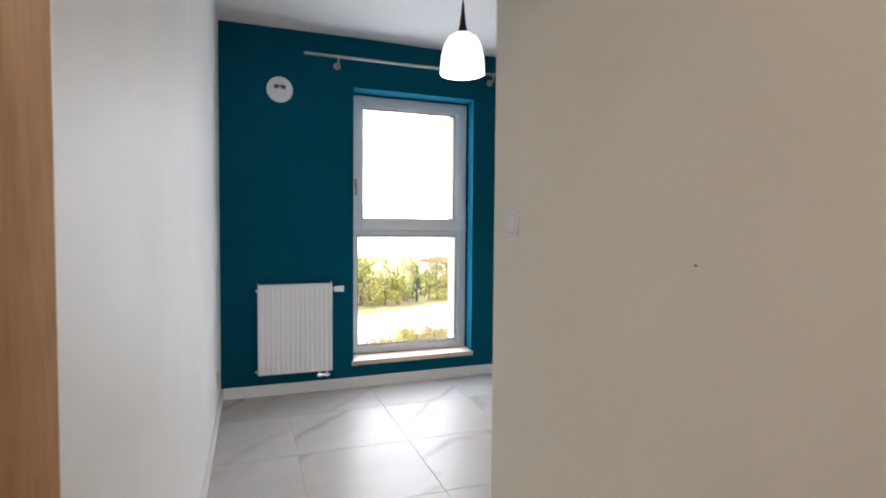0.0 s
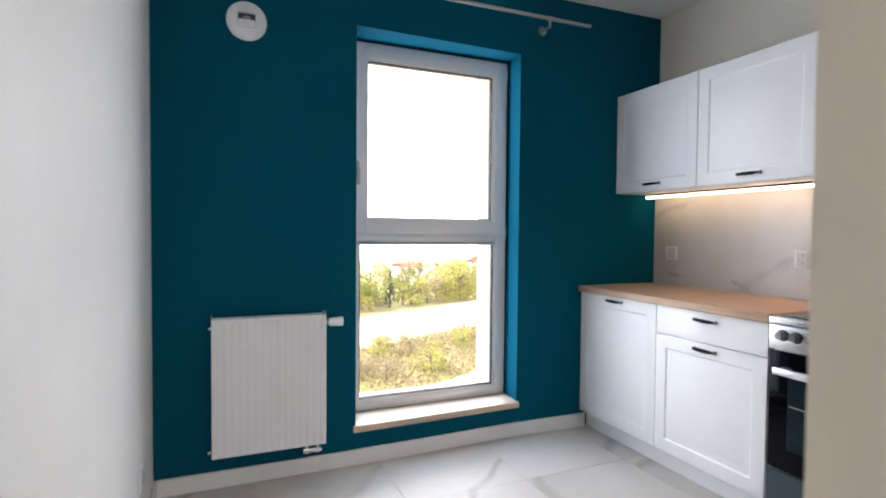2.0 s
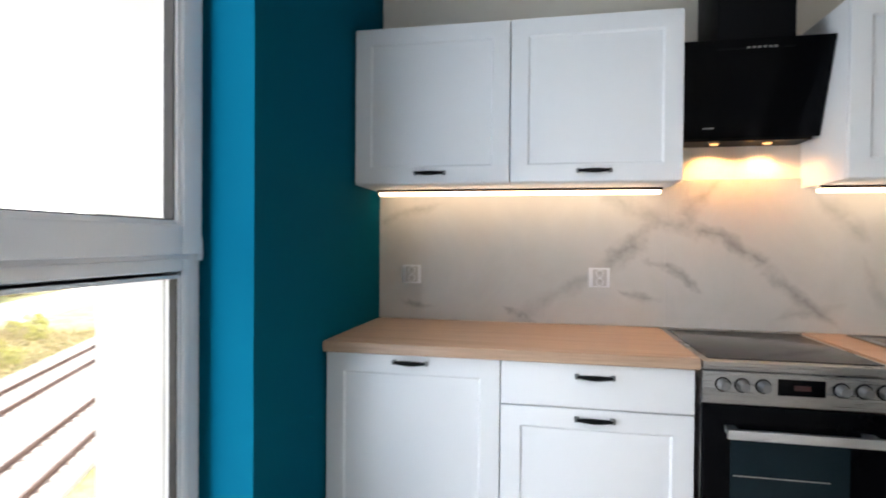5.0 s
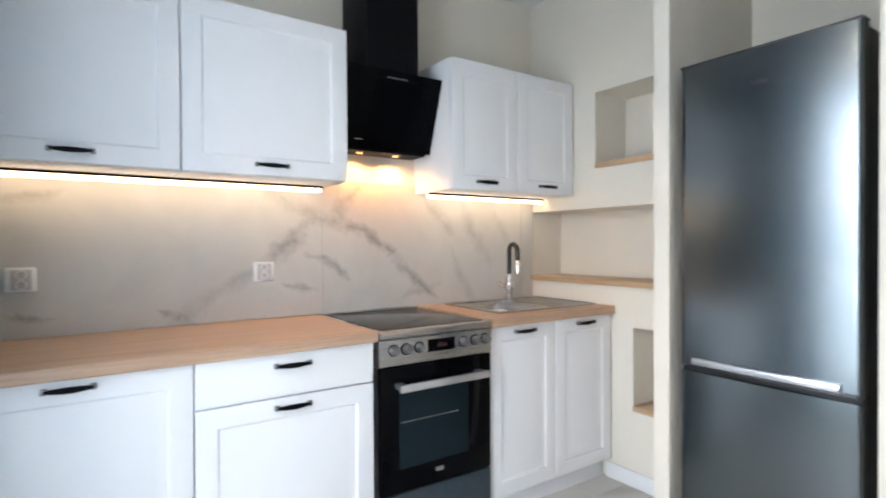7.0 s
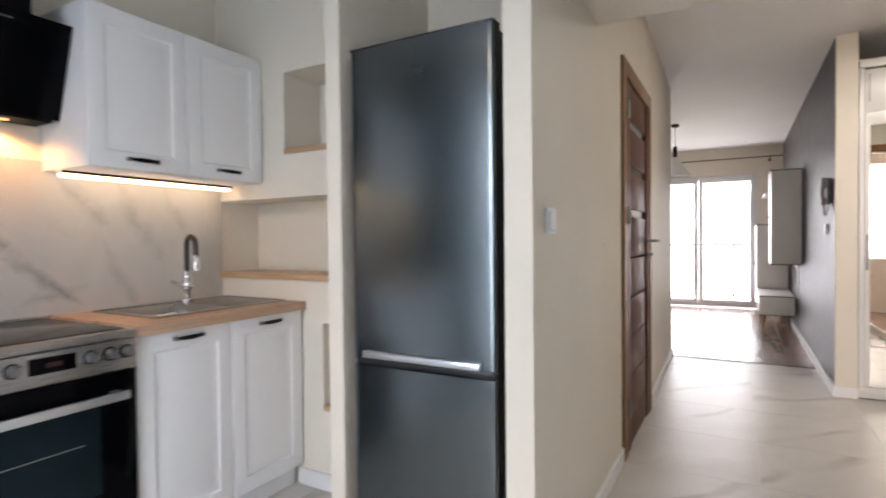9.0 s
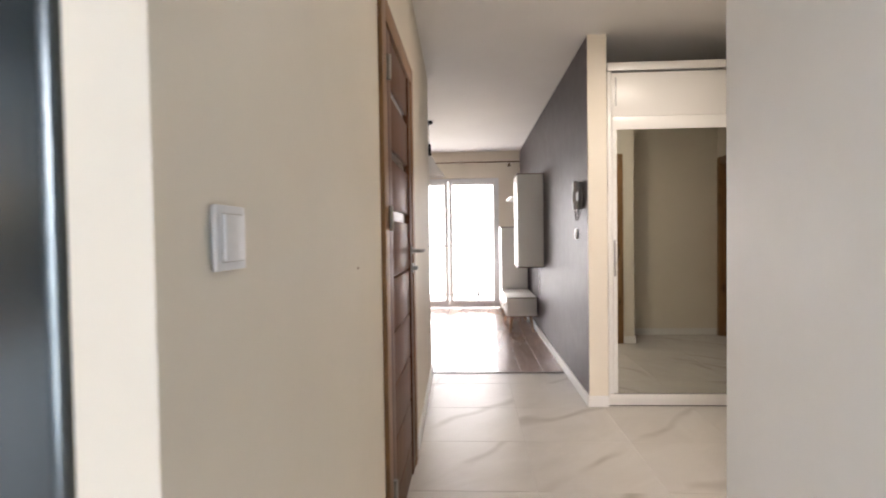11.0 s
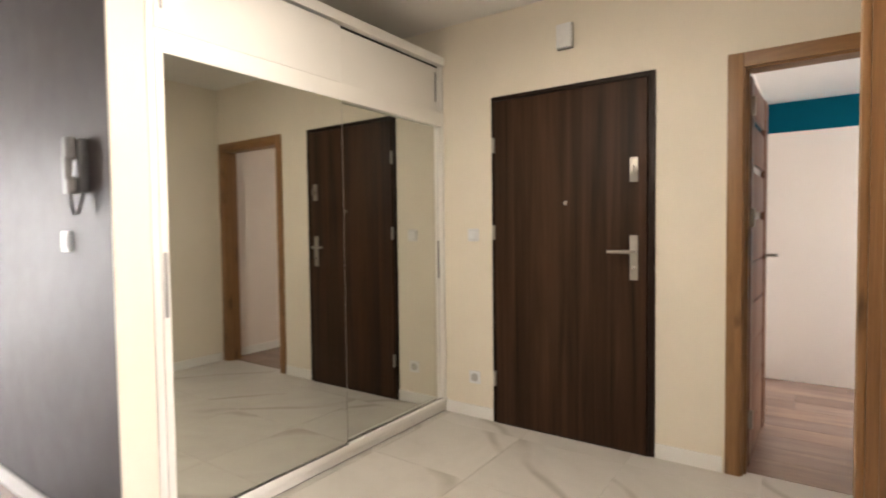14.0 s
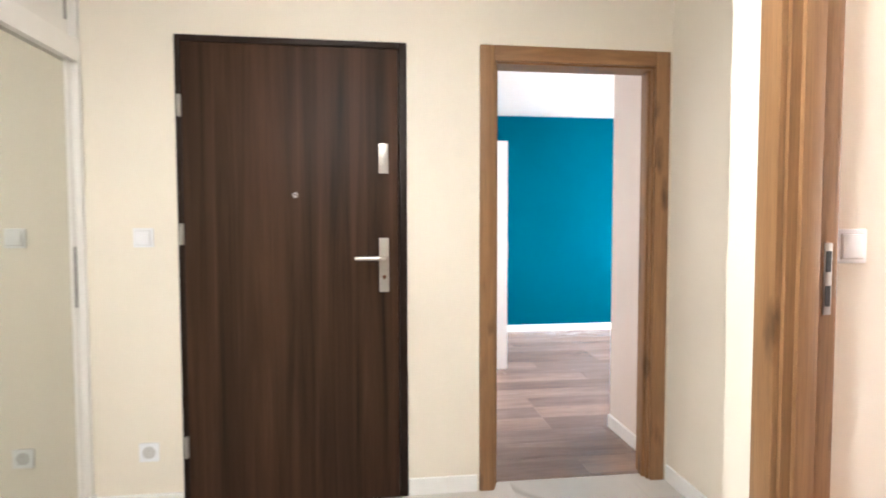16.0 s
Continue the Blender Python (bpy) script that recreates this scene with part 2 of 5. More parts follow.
for link in list(MIRROR.node_tree.nodes["Principled BSDF"].inputs["Roughness"].links):
    MIRROR.node_tree.links.remove(link)
GLASS = clear_glass("window_glass")
FROST = plain("dark_satin_glass", (0.085, 0.060, 0.048), 0.12, 0, 0.05)
TILE = marble("floor_marble", (0.57, 0.545, 0.51), (0.25, 0.215, 0.175), (0.48, 0.455, 0.42), 0.36, 1.0, 7.0, "xy", 0.52, 0.036, 0.40)
TILE.node_tree.nodes["Principled BSDF"].inputs["Specular IOR Level"].default_value = 0.28


def veined_slab(name, base, soft, vein, lines):
    """Wall porcelain: each line (y0, z0, y1, z1, width, strength) is a broken, feathered vein."""
    m, n, l, b = nodes_of(name)
    v = place_vec(n, l)

    def calc(op, a, c=None):
        k = n.new("ShaderNodeMath")
        k.operation = op
        for sock, value in zip(k.inputs, (a, c)):
            if value is None:
                continue
            if hasattr(value, "is_linked"):
                l.new(value, sock)
            else:
                sock.default_value = value
        return k.outputs[0]

    def wobble(scale, amount, detail):
        sub, mul, add = n.new("ShaderNodeVectorMath"), n.new("ShaderNodeVectorMath"), n.new("ShaderNodeVectorMath")
        sub.operation, mul.operation = "SUBTRACT", "SCALE"
        l.new(noise_node(n, l, v, scale, detail, 0.6).outputs["Color"], sub.inputs[0])
        sub.inputs[1].default_value = (0.5, 0.5, 0.5)
        l.new(sub.outputs[0], mul.inputs[0])
        mul.inputs["Scale"].default_value = amount
        return mul.outputs[0]

    warp = n.new("ShaderNodeVectorMath")
    l.new(wobble(5.0, 0.13, 5), warp.inputs[0])
    l.new(wobble(40.0, 0.022, 3), warp.inputs[1])
    shifted = n.new("ShaderNodeVectorMath")
    l.new(v, shifted.inputs[0])
    l.new(warp.outputs[0], shifted.inputs[1])
    axes = n.new("ShaderNodeSeparateXYZ")
    l.new(shifted.outputs[0], axes.inputs[0])
    thick = calc("ADD", calc("MULTIPLY", noise_node(n, l, v, 9.0, 3).outputs[0], 1.6), 0.2)
    broken = ramp(n, [(0.34, (0.34, 0.34, 0.34)), (0.58, (1, 1, 1))])
    l.new(noise_node(n, l, v, 13.0, 4, 0.6).outputs[0], broken.inputs[0])
    total = None
    for y0, z0, y1, z1, width, strength in lines:
        size = math.hypot(y1 - y0, z1 - z0)
        dy, dz = (y1 - y0) / size, (z1 - z0) / size
        py, pz = calc("SUBTRACT", axes.outputs[1], y0), calc("SUBTRACT", axes.outputs[2], z0)
        along = calc("ADD", calc("MULTIPLY", py, dy), calc("MULTIPLY", pz, dz))
        past = calc("MAXIMUM", calc("SUBTRACT", along, size), calc("MULTIPLY", along, -1.0))
        across = calc("ABSOLUTE", calc("SUBTRACT", calc("MULTIPLY", pz, dy), calc("MULTIPLY", py, dz)))
        far = calc("ADD", across, calc("MULTIPLY", calc("MAXIMUM", past, 0.0), 0.35))
        near = calc("SUBTRACT", 1.0, calc("DIVIDE", far, calc("MULTIPLY", thick, width * 1.35)))
        level = calc("MULTIPLY", calc("MAXIMUM", near, 0.0), strength)
        total = level if total is None else calc("MAXIMUM", total, level)
    total = calc("MULTIPLY", total, broken.outputs[0])
    cloud = ramp(n, [(0.36, base), (0.70, soft)])
    l.new(noise_node(n, l, v, 2.6, 6, 0.62, 0.8).outputs[0], cloud.inputs[0])
    l.new(mix(n, l, total, cloud.outputs[0], vein), b.inputs["Base Color"])
    rr = n.new("ShaderNodeMapRange")
    rr.inputs["To Min"].default_value, rr.inputs["To Max"].default_value = 0.20, 0.30
    l.new(noise_node(n, l, v, 6, 4).outputs[0], rr.inputs["Value"])
    l.new(rr.outputs[0], b.inputs["Roughness"])
    return m


VEINS = [(2.62, 1.41, 2.38, 1.29, 0.030, 0.45), (2.38, 1.29, 2.20, 1.25, 0.030, 0.75), (2.20, 1.25, 2.07, 1.15, 0.030, 0.85),
         (2.07, 1.15, 1.82, 0.94, 0.026, 0.80), (2.48, 1.25, 2.58, 1.13, 0.034, 0.80), (2.60, 1.11, 2.95, 0.91, 0.030, 0.42),
         (2.23, 1.43, 2.31, 1.36, 0.026, 0.60), (2.31, 1.36, 2.30, 1.28, 0.026, 0.50), (2.40, 1.12, 2.30, 1.06, 0.024, 0.85),
         (2.54, 1.01, 2.46, 0.99, 0.018, 0.65), (3.01, 0.93, 2.94, 0.90, 0.018, 0.80), (3.57, 1.31, 3.38, 1.36, 0.024, 0.50),
         (3.47, 0.95, 3.41, 0.93, 0.018, 0.70), (1.79, 1.36, 1.70, 1.26, 0.034, 0.45), (1.56, 1.30, 1.46, 1.13, 0.040, 0.42),
         (1.65, 1.08, 1.54, 0.90, 0.030, 0.38), (1.95, 0.92, 1.80, 0.96, 0.022, 0.45), (1.40, 1.36, 1.30, 1.20, 0.030, 0.30)]
SLAB = veined_slab("wall_marble", (0.60, 0.59, 0.56), (0.53, 0.52, 0.49), (0.26, 0.25, 0.24), VEINS)
GROUT = paint("grout", (0.64, 0.62, 0.59), 0.8, 0.1)
OAK_TOP = wood("beech_worktop", (0.42, 0.262, 0.165), (0.56, 0.385, 0.265), "y", 0.4, 26, 1.1)
OAK_BOARD = wood("oak_board", (0.44, 0.28, 0.15), (0.60, 0.41, 0.24), "x", 0.4, 22, 1.2)
SILL_WOOD = wood("sill_wood", (0.52, 0.40, 0.28), (0.66, 0.53, 0.40), "x", 0.35, 22, 1.2)
FRAME_WOOD = wood("wild_oak_veneer", (0.205, 0.105, 0.043), (0.325, 0.178, 0.078), "z", 0.42, 24, 1.25, 0, 0.85)
FRAME_TOP = wood("wild_oak_veneer_cross", (0.165, 0.078, 0.029), (0.37, 0.20, 0.083), "y", 0.4, 11, 1.0, 0, 0.3)
DOOR_WOOD = wood("red_oak_veneer", (0.085, 0.034, 0.015), (0.165, 0.072, 0.034), "z", 0.42, 16, 1.0)
DOOR_WOOD.node_tree.nodes["Principled BSDF"].inputs["Specular IOR Level"].default_value = 0.25
WALNUT = wood("dark_walnut", (0.007, 0.0034, 0.0020), (0.076, 0.037, 0.020), "z", 0.5, 30, 0.42)
WALNUT.node_tree.nodes["Principled BSDF"].inputs["Specular IOR Level"].default_value = 0.18
WALNUT_EDGE = wood("dark_walnut_edge", (0.012, 0.006, 0.004), (0.022, 0.011, 0.007), "z", 0.45, 13)
WALNUT_EDGE.node_tree.nodes["Principled BSDF"].inputs["Specular IOR Level"].default_value = 0.2
LAMINATE = wood("brown_laminate", (0.19, 0.128, 0.098), (0.30, 0.212, 0.168), "y", 0.22, 10, 1.0, 9.0)
FRAME_CROSS = wood("wild_oak_veneer_across", (0.165, 0.078, 0.029), (0.37, 0.20, 0.083), "x", 0.4, 11, 1.0, 0, 0.3)
LEG_WOOD = wood("leg_wood", (0.25, 0.12, 0.06), (0.38, 0.2, 0.1), "z", 0.4)
LED = glow("led_diffuser", (1.0, 0.74, 0.46), 3.4)
SPOT_GLOW = glow("hood_lamp", (1.0, 0.56, 0.20), 1.0)
SHADE = glow("opal_glass", (1.0, 0.95, 0.86), 0.7)
HALL_GLOW = glow("hall_diffuser", (1.0, 0.9, 0.74), 1.4)


# ---- building helpers ----
def B():
    return bmesh.new()


def box(bm, lo, hi, bevel=0.0, seg=2):
    size = [abs(h - a) for a, h in zip(lo, hi)]
    mid = [(h + a) / 2 for a, h in zip(lo, hi)]
    vs = bmesh.ops.create_cube(bm, size=1.0, matrix=Matrix.Translation(mid) @ Matrix.Diagonal((*size, 1)))["verts"]
    if bevel:
        edges = list({e for v in vs for e in v.link_edges})
        bmesh.ops.bevel(bm, geom=edges, offset=min(bevel, min(size) * 0.45), segments=seg, affect="EDGES", profile=0.6)
    return bm


def cyl(bm, p, q, r, r2=None, seg=20):
    p, q = Vector(p), Vector(q)
    d = q - p
    m = Matrix.Translation((p + q) / 2) @ d.to_track_quat("Z", "Y").to_matrix().to_4x4()
    bmesh.ops.create_cone(bm, cap_ends=True, segments=seg, radius1=r, radius2=r if r2 is None else r2, depth=d.length, matrix=m)
    return bm


def tube(bm, pts, radii, seg=10):
    """A round bar through pts; radii: one number or one for each point."""
    pts = [Vector(p) for p in pts]
    radii = radii if isinstance(radii, (list, tuple)) else [radii] * len(pts)
    rings = []
    for i, p in enumerate(pts):
        d = (pts[min(i + 1, len(pts) - 1)] - pts[max(i - 1, 0)]).normalized()
        a = d.orthogonal().normalized() if i == 0 else (rings_a - d * rings_a.dot(d)).normalized()
        rings_a = a
        c = d.cross(a)
        rings.append([bm.verts.new(p + radii[i] * (math.cos(2 * math.pi * k / seg) * a + math.sin(2 * math.pi * k / seg) * c)) for k in range(seg)])
    for r0, r1 in zip(rings, rings[1:]):
        for k in range(seg):
            bm.faces.new((r0[k], r0[(k + 1) % seg], r1[(k + 1) % seg], r1[k]))
    bm.faces.new(list(reversed(rings[0])))
    bm.faces.new(rings[-1])
    return bm


def lathe(bm, at, profile, seg=32, axis="z"):
    """Turn (radius, height) pairs about an upright axis, or about the y axis facing -y."""
    rings = []
    for r, h in profile:
        ring = []
        for k in range(seg):
            a = 2 * math.pi * k / seg
            c, s = r * math.cos(a), r * math.sin(a)
            ring.append(bm.verts.new((at[0] + c, at[1] + s, at[2] + h) if axis == "z" else (at[0] + c, at[1] - h, at[2] + s)))
        rings.append(ring)
    for r0, r1 in zip(rings, rings[1:]):
        for k in range(seg):
            bm.faces.new((r0[k], r0[(k + 1) % seg], r1[(k + 1) % seg], r1[k]))
    if profile[0][0] > 0:
        bm.faces.new(list(reversed(rings[0])))
    if profile[-1][0] > 0:
        bm.faces.new(rings[-1])
    return bm


def mesh_of(name, bm, material, smooth=False):
    bmesh.ops.recalc_face_normals(bm, faces=bm.faces)
    me = bpy.data.meshes.new(name)
    bm.to_mesh(me)
    bm.free()
    me.materials.append(material)
    if smooth:
        me.polygons.foreach_set("use_smooth", [True] * len(me.polygons))
        me.set_sharp_from_angle(angle=radians(35))
    return me


def part(name, bm, material, parent=None, label="", smooth=True):
    ob = new(name, mesh_of(name, bm, material, smooth))
    if parent is not None:
        ob.parent = parent
    return tagged(ob, label) if label else ob


def thing(name, label, category, m=None, group="", kind=""):
    ob = tagged(new(name), label, category, group, kind)
    if m is not None:
        ob.matrix_world = m
    return ob


def setting(name, bm, material, label, category, smooth=False):
    return tagged(part(name, bm, material, None, "", smooth), label, category, "", "structure")


EAST = -90    # turn for things whose front looks towards -x
WEST = 90     # front looks towards +x
NORTH = 180   # front looks towards +y
H = 2.56      # ceiling height

# ---- walls ----
b = B()


def prism(bm, plan, z0, z1):
    tiers = [[bm.verts.new((x, y, z)) for x, y in plan] for z in (z0, z1)]
    n = len(plan)
    for i in range(n):
        bm.faces.new((tiers[0][i], tiers[0][(i + 1) % n], tiers[1][(i + 1) % n], tiers[1][i]))
    bm.faces.new(tiers[0])
    bm.faces.new(tiers[1])
    bmesh.ops.recalc_face_normals(bm, faces=bm.faces)
    return bm


# the wall right of the window runs slightly out of square
prism(b, [(1.482, 3.632), (1.496, 3.80), (1.496, 3.87), (2.62, 3.87), (2.62, 3.602)], 0, H)
for z0, z1 in ((0, 0.165), (2.205, H)):
    prism(b, [(0.520, 3.60), (1.4818, 3.632), (1.4818, 3.87), (0.520, 3.87)], z0, z1)
box(b, (-0.49, 3.60, 0), (0.520, 3.87, H))
f = B()
for lo, hi in (((-0.49, -3.0), (0.56, 6.0)), ((1.44, -3.0), (2.75, 6.0)), ((0.56, -3.0), (1.44, 0.20)), ((0.56, 2.17), (1.44, 6.0))):
    box(f, (lo[0], 3.872, lo[1]), (hi[0], 4.08, hi[1]))
setting("facade", f, paint("facade_plaster", (0.80, 0.79, 0.76), 0.8, 0.05, 0.3, 90), "white plastered outer wall round the kitchen window", "facade")
setting("wall_north", b, TEAL, "deep teal painted wall with a tall window opening", "wall")
b = box(B(), (2.50, 0.84, 0), (2.62, 3.60, H))
setting("wall_kitchen", b, CREAM, "cream painted wall behind the kitchen units", "wall")
b = box(B(), (-0.49, 0.50, 0), (-0.385, 3.60, H))
box(b, (-0.478, 0.448, 0), (-0.385, 0.50, 2.0))
box(b, (-0.49, 0.448, 2.0), (-0.385, 0.50, H))
setting("wall_passage", b, PASSAGE_WHITE, "off-white painted wall between passage and small room", "wall")
b = box(B(), (-1.428, 0.42, 0), (-1.255, 0.55, H))
box(b, (-1.255, 0.42, 2.0), (-0.4905, 0.55, H))
box(b, (-1.428, 0.55, 0), (-1.285, 1.00, H))
setting("wall_hall_north", b, CREAM, "cream hall wall with an open doorway", "wall")
b = box(B(), (-2.53, 0.90, 0), (-1.429, 1.00, H))
setting("wall_recess", b, CREAM, "cream wall closing the hall recess", "wall")
b = box(B(), (-2.65, -2.42, 0), (-2.53, -1.335, H))
box(b, (-2.65, -1.335, 2.045), (-2.53, -0.36, H))
box(b, (-2.65, -0.36, 0), (-2.53, 0.025, H))
box(b, (-2.65, 0.025, 1.995), (-2.53, 0.825, H))
box(b, (-2.65, 0.825, 0), (-2.53, 1.00, H))
setting("wall_entrance", b, CREAM, "cream hall wall with entrance door and bedroom doorway", "wall")
b = box(B(), (-2.53, -2.52, 0), (-0.605, -2.42, H))
setting("wall_wardrobe_back", b, CREAM, "cream wall behind the built-in wardrobe", "wall")
b = box(B(), (-0.600, -6.66, 0), (-0.475, -1.712, H))
setting("wall_grey", b, GREY, "dark grey-violet painted living room wall", "wall")
b = box(B(), (-0.603, -1.7115, 0), (-0.4725, -1.700, H), 0.003)
setting("wall_end", b, CREAM, "cream end face of the dark partition wall", "wall")
b = box(B(), (0.65, 0.075, 0), (0.738, 1.475, H))
box(b, (0.65, -0.745, 2.0), (0.77, 0.075, H))
prism(b, [(0.65, -0.745), (0.694, -2.60), (0.77, -2.60), (0.77, -0.745)], 0, H)
box(b, (0.775, -0.80, 0), (0.80, 0.13, 2.1))
setting("wall_corridor", b, CREAM, "cream corridor wall beside the fridge alcove", "wall")
b = box(B(), (1.388, 0.80, 0), (1.455, 1.44, H), 0.003)
setting("wall_pillar", b, CREAM, "narrow cream partition beside the fridge", "wall")
b = box(B(), (0.738, 0.70, 0), (1.388, 0.80, H))
setting("wall_alcove", b, CREAM, "cream back wall of the fridge alcove", "wall")
b = B()
for x0, z0, x1, z1 in ((2.025, 1.36, 2.50, H), (1.456, 1.955, 2.025, H), (1.456, 1.36, 2.025, 1.565), (1.456, 1.565, 1.56, 1.955),
                       (1.456, 0.77, 2.50, 0.965), (1.80, 0.0, 2.50, 0.77), (1.456, 0.0, 1.80, 0.365), (1.456, 0.365, 1.56, 0.77)):
    box(b, (x0, 0.84, z0), (x1, 1.09, z1))
box(b, (1.456, 0.74, 0), (2.62, 0.839, H))
setting("wall_niche", b, CREAM, "white wall with three recessed shelf niches", "wall")
b = box(B(), (-0.388, 0.65, 2.045), (0.65, 1.475, H))
setting("bulkhead", b, CREAM, "lowered cream ceiling over the passage", "bulkhead")
# living room
b = B()
box(b, (-0.60, -6.78, 0), (-0.13, -6.66, H))
box(b, (2.30, -6.78, 0), (4.40, -6.66, H))
box(b, (-0.13, -6.78, 2.13), (2.30, -6.66, H))
setting("wall_balcony", b, CREAM, "cream living room wall with a glazed balcony door", "wall")
b = box(B(), (4.40, -6.78, 0), (4.50, -2.60, H))
setting("wall_living_east", b, CREAM, "cream living room side wall", "wall")
b = box(B(), (0.77, -2.60, 0), (4.50, -2.50, H))
setting("wall_living_north", b, CREAM, "cream living room rear wall", "wall")
# bedroom and small room
b = box(B(), (-6.20, -0.20, 0), (-6.10, 3.96, H))
setting("wall_bedroom_teal", b, TEAL, "teal painted bedroom wall", "wall")
b = box(B(), (-6.10, -0.20, 0), (-2.65, -0.09, H))
setting("wall_bedroom_south", b, WARM_WHITE, "warm white bedroom wall", "wall")
b = box(B(), (-3.20, 0.92, 0), (-2.65, 1.02, H))
box(b, (-3.20, 1.02, 0), (-3.10, 3.60, H))
setting("wall_bedroom_stub", b, WARM_WHITE, "warm white bedroom partition", "wall")
b = B()
for x0, x1 in ((-6.10, -5.35), (-3.85, -2.10), (-0.90, -0.49)):
    box(b, (x0, 3.60, 0), (x1, 3.96, H))
for x0, x1 in ((-5.35, -3.85), (-2.10, -0.90)):
    box(b, (x0, 3.60, 0), (x1, 3.96, 0.8))
    box(b, (x0, 3.60, 2.2), (x1, 3.96, H))
setting("wall_bedroom_north", b, WARM_WHITE, "warm white outer wall with two assumed windows, out of view", "wall")

b = box(B(), (-6.3, -2.60, H), (2.7, 4.0, H + 0.12))
box(b, (-0.70, -6.80, H), (4.6, -2.60, H + 0.12))
setting("ceiling_bedroom", box(B(), (-6.10, -0.09, 2.485), (-3.20, 3.60, 2.558)), CEIL, "white bedroom ceiling", "ceiling")
setting("ceiling", b, CEIL, "plain white painted ceiling", "ceiling")

# ---- windows and doors ----
def ring(bm, x0, z0, x1, z1, w, y0, y1, bevel=0.004, wb=None):
    """A rectangular frame of bars of width w between the depths y0 and y1."""
    wb = w if wb is None else wb
    box(bm, (x0, y0, z0), (x0 + w, y1, z1), bevel)
    box(bm, (x1 - w, y0, z0), (x1, y1, z1), bevel)
    box(bm, (x0 + w, y0, z1 - w), (x1 - w, y1, z1), bevel)
    box(bm, (x0 + w, y0, z0), (x1 - w, y1, z0 + wb), bevel)
    return bm


def pane(name, lo, hi, parent):
    p = part(name, box(B(), lo, hi), GLASS, parent, "clear window glass", False)
    p.visible_shadow = False
    return p


win = thing("window_1", "tall white plastic window with opening upper sash, on teal wall", "window", pose(0, 3.80, 0), kind="structure")
part("window_frame", ring(B(), 0.523, 0.200, 1.492, 2.202, 0.040, 0.0, 0.07), PVC, win)
part("transom", box(B(), (0.563, 0.0, 1.110), (1.452, 0.07, 1.180), 0.004), PVC, win)
sash = part("sash", ring(B(), 0.542, 1.172, 1.474, 2.188, 0.074, -0.022, 0.05, 0.006), PVC, win)
part("glazing_bead", ring(B(), 0.614, 1.244, 1.402, 2.116, 0.014, -0.012, 0.03, 0.003), PVC, sash)
part("seal", ring(B(), 0.627, 1.257, 1.389, 2.103, 0.005, -0.004, 0.026, 0), SEAL_AND_GAP, sash, "dark rubber seal")
pane("pane", (0.628, 0.018, 1.258), (1.388, 0.024, 2.102), sash)
fixed = part("fixed_frame", ring(B(), 0.545, 0.222, 1.452, 1.160, 0.030, -0.006, 0.05, 0.005), PVC, win)
part("glazing_bead", ring(B(), 0.574, 0.251, 1.423, 1.131, 0.014, -0.0, 0.03, 0.003), PVC, fixed)
part("seal", ring(B(), 0.587, 0.264, 1.410, 1.118, 0.005, 0.004, 0.026, 0), SEAL_AND_GAP, fixed, "dark rubber seal")
pane("pane", (0.588, 0.018, 0.265), (1.409, 0.024, 1.117), fixed)
b = box(B(), (0.556, -0.030, 1.49), (0.578, -0.022, 1.56), 0.004)
box(b, (0.559, -0.055, 1.505), (0.574, -0.028, 1.522), 0.004)
box(b, (0.557, -0.062, 1.43), (0.576, -0.048, 1.525), 0.005)
part("window_handle", b, SATIN, win, "small grey metal handle")
for hz in (1.155, 2.10):
    part("hinge", cyl(B(), (1.480, -0.008, hz), (1.480, -0.008, hz + 0.06), 0.009), PVC, win)
b = prism(B(), [(0.508, 3.583), (1.490, 3.615), (1.490, 3.6305), (1.4835, 3.6335), (1.4945, 3.7995), (0.5215, 3.7995), (0.5215, 3.5985), (0.508, 3.5985)], 0.167, 0.200)
bmesh.ops.bevel(b, geom=[e for e in b.edges if min(v.co.z for v in e.verts) > 0.19 and max(v.co.y for v in e.verts) < 3.62], offset=0.006, segments=2, affect="EDGES", profile=0.6)
setting("window_sill", b, SILL_WOOD, "pale wooden inner window sill", "window sill")
b = box(B(), (0.56, 3.88, 0.175), (1.48, 4.12, 0.198), 0.004)
setting("outer_sill", b, ALU, "metal outer window sill", "window sill")

bal = thing("window_2", "white glazed double balcony door in full daylight", "balcony door", pose(0, -6.66, 0, 0, 0, 180), kind="structure")
part("window_frame", ring(B(), -2.30, 0.02, 0.13, 2.128, 0.045, 0.02, 0.09), PVC, bal)
part("mullion", box(B(), (-1.52, 0.02, 0.08), (-1.45, 0.09, 2.068), 0.004), PVC, bal)
for x0, x1 in ((-2.26, -1.50), (-1.47, -0.70), (-0.69, 0.095)):
    s = part("sash", ring(B(), x0, 0.065, x1, 2.085, 0.062, -0.005, 0.07, 0.006), PVC, bal)
    pane("pane", (x0 + 0.061, 0.03, 0.126), (x1 - 0.061, 0.036, 2.024), s)
# both windows lie out of view, assumed as openings for the added lamps
for x0 in (-5.35, -2.10):
    w = 1.50 if x0 < -3 else 1.20
    o = thing("window_3" if x0 < -3 else "window_4", "assumed white plastic window in an outer wall, out of view", "window", pose(0, 3.80, 0), kind="structure")
    part("window_frame", ring(B(), x0 + 0.003, 0.803, x0 + w - 0.003, 2.197, 0.09, 0.0, 0.07), PVC, o)
    pane("pane", (x0 + 0.092, 0.03, 0.892), (x0 + w - 0.092, 0.036, 2.108), o)


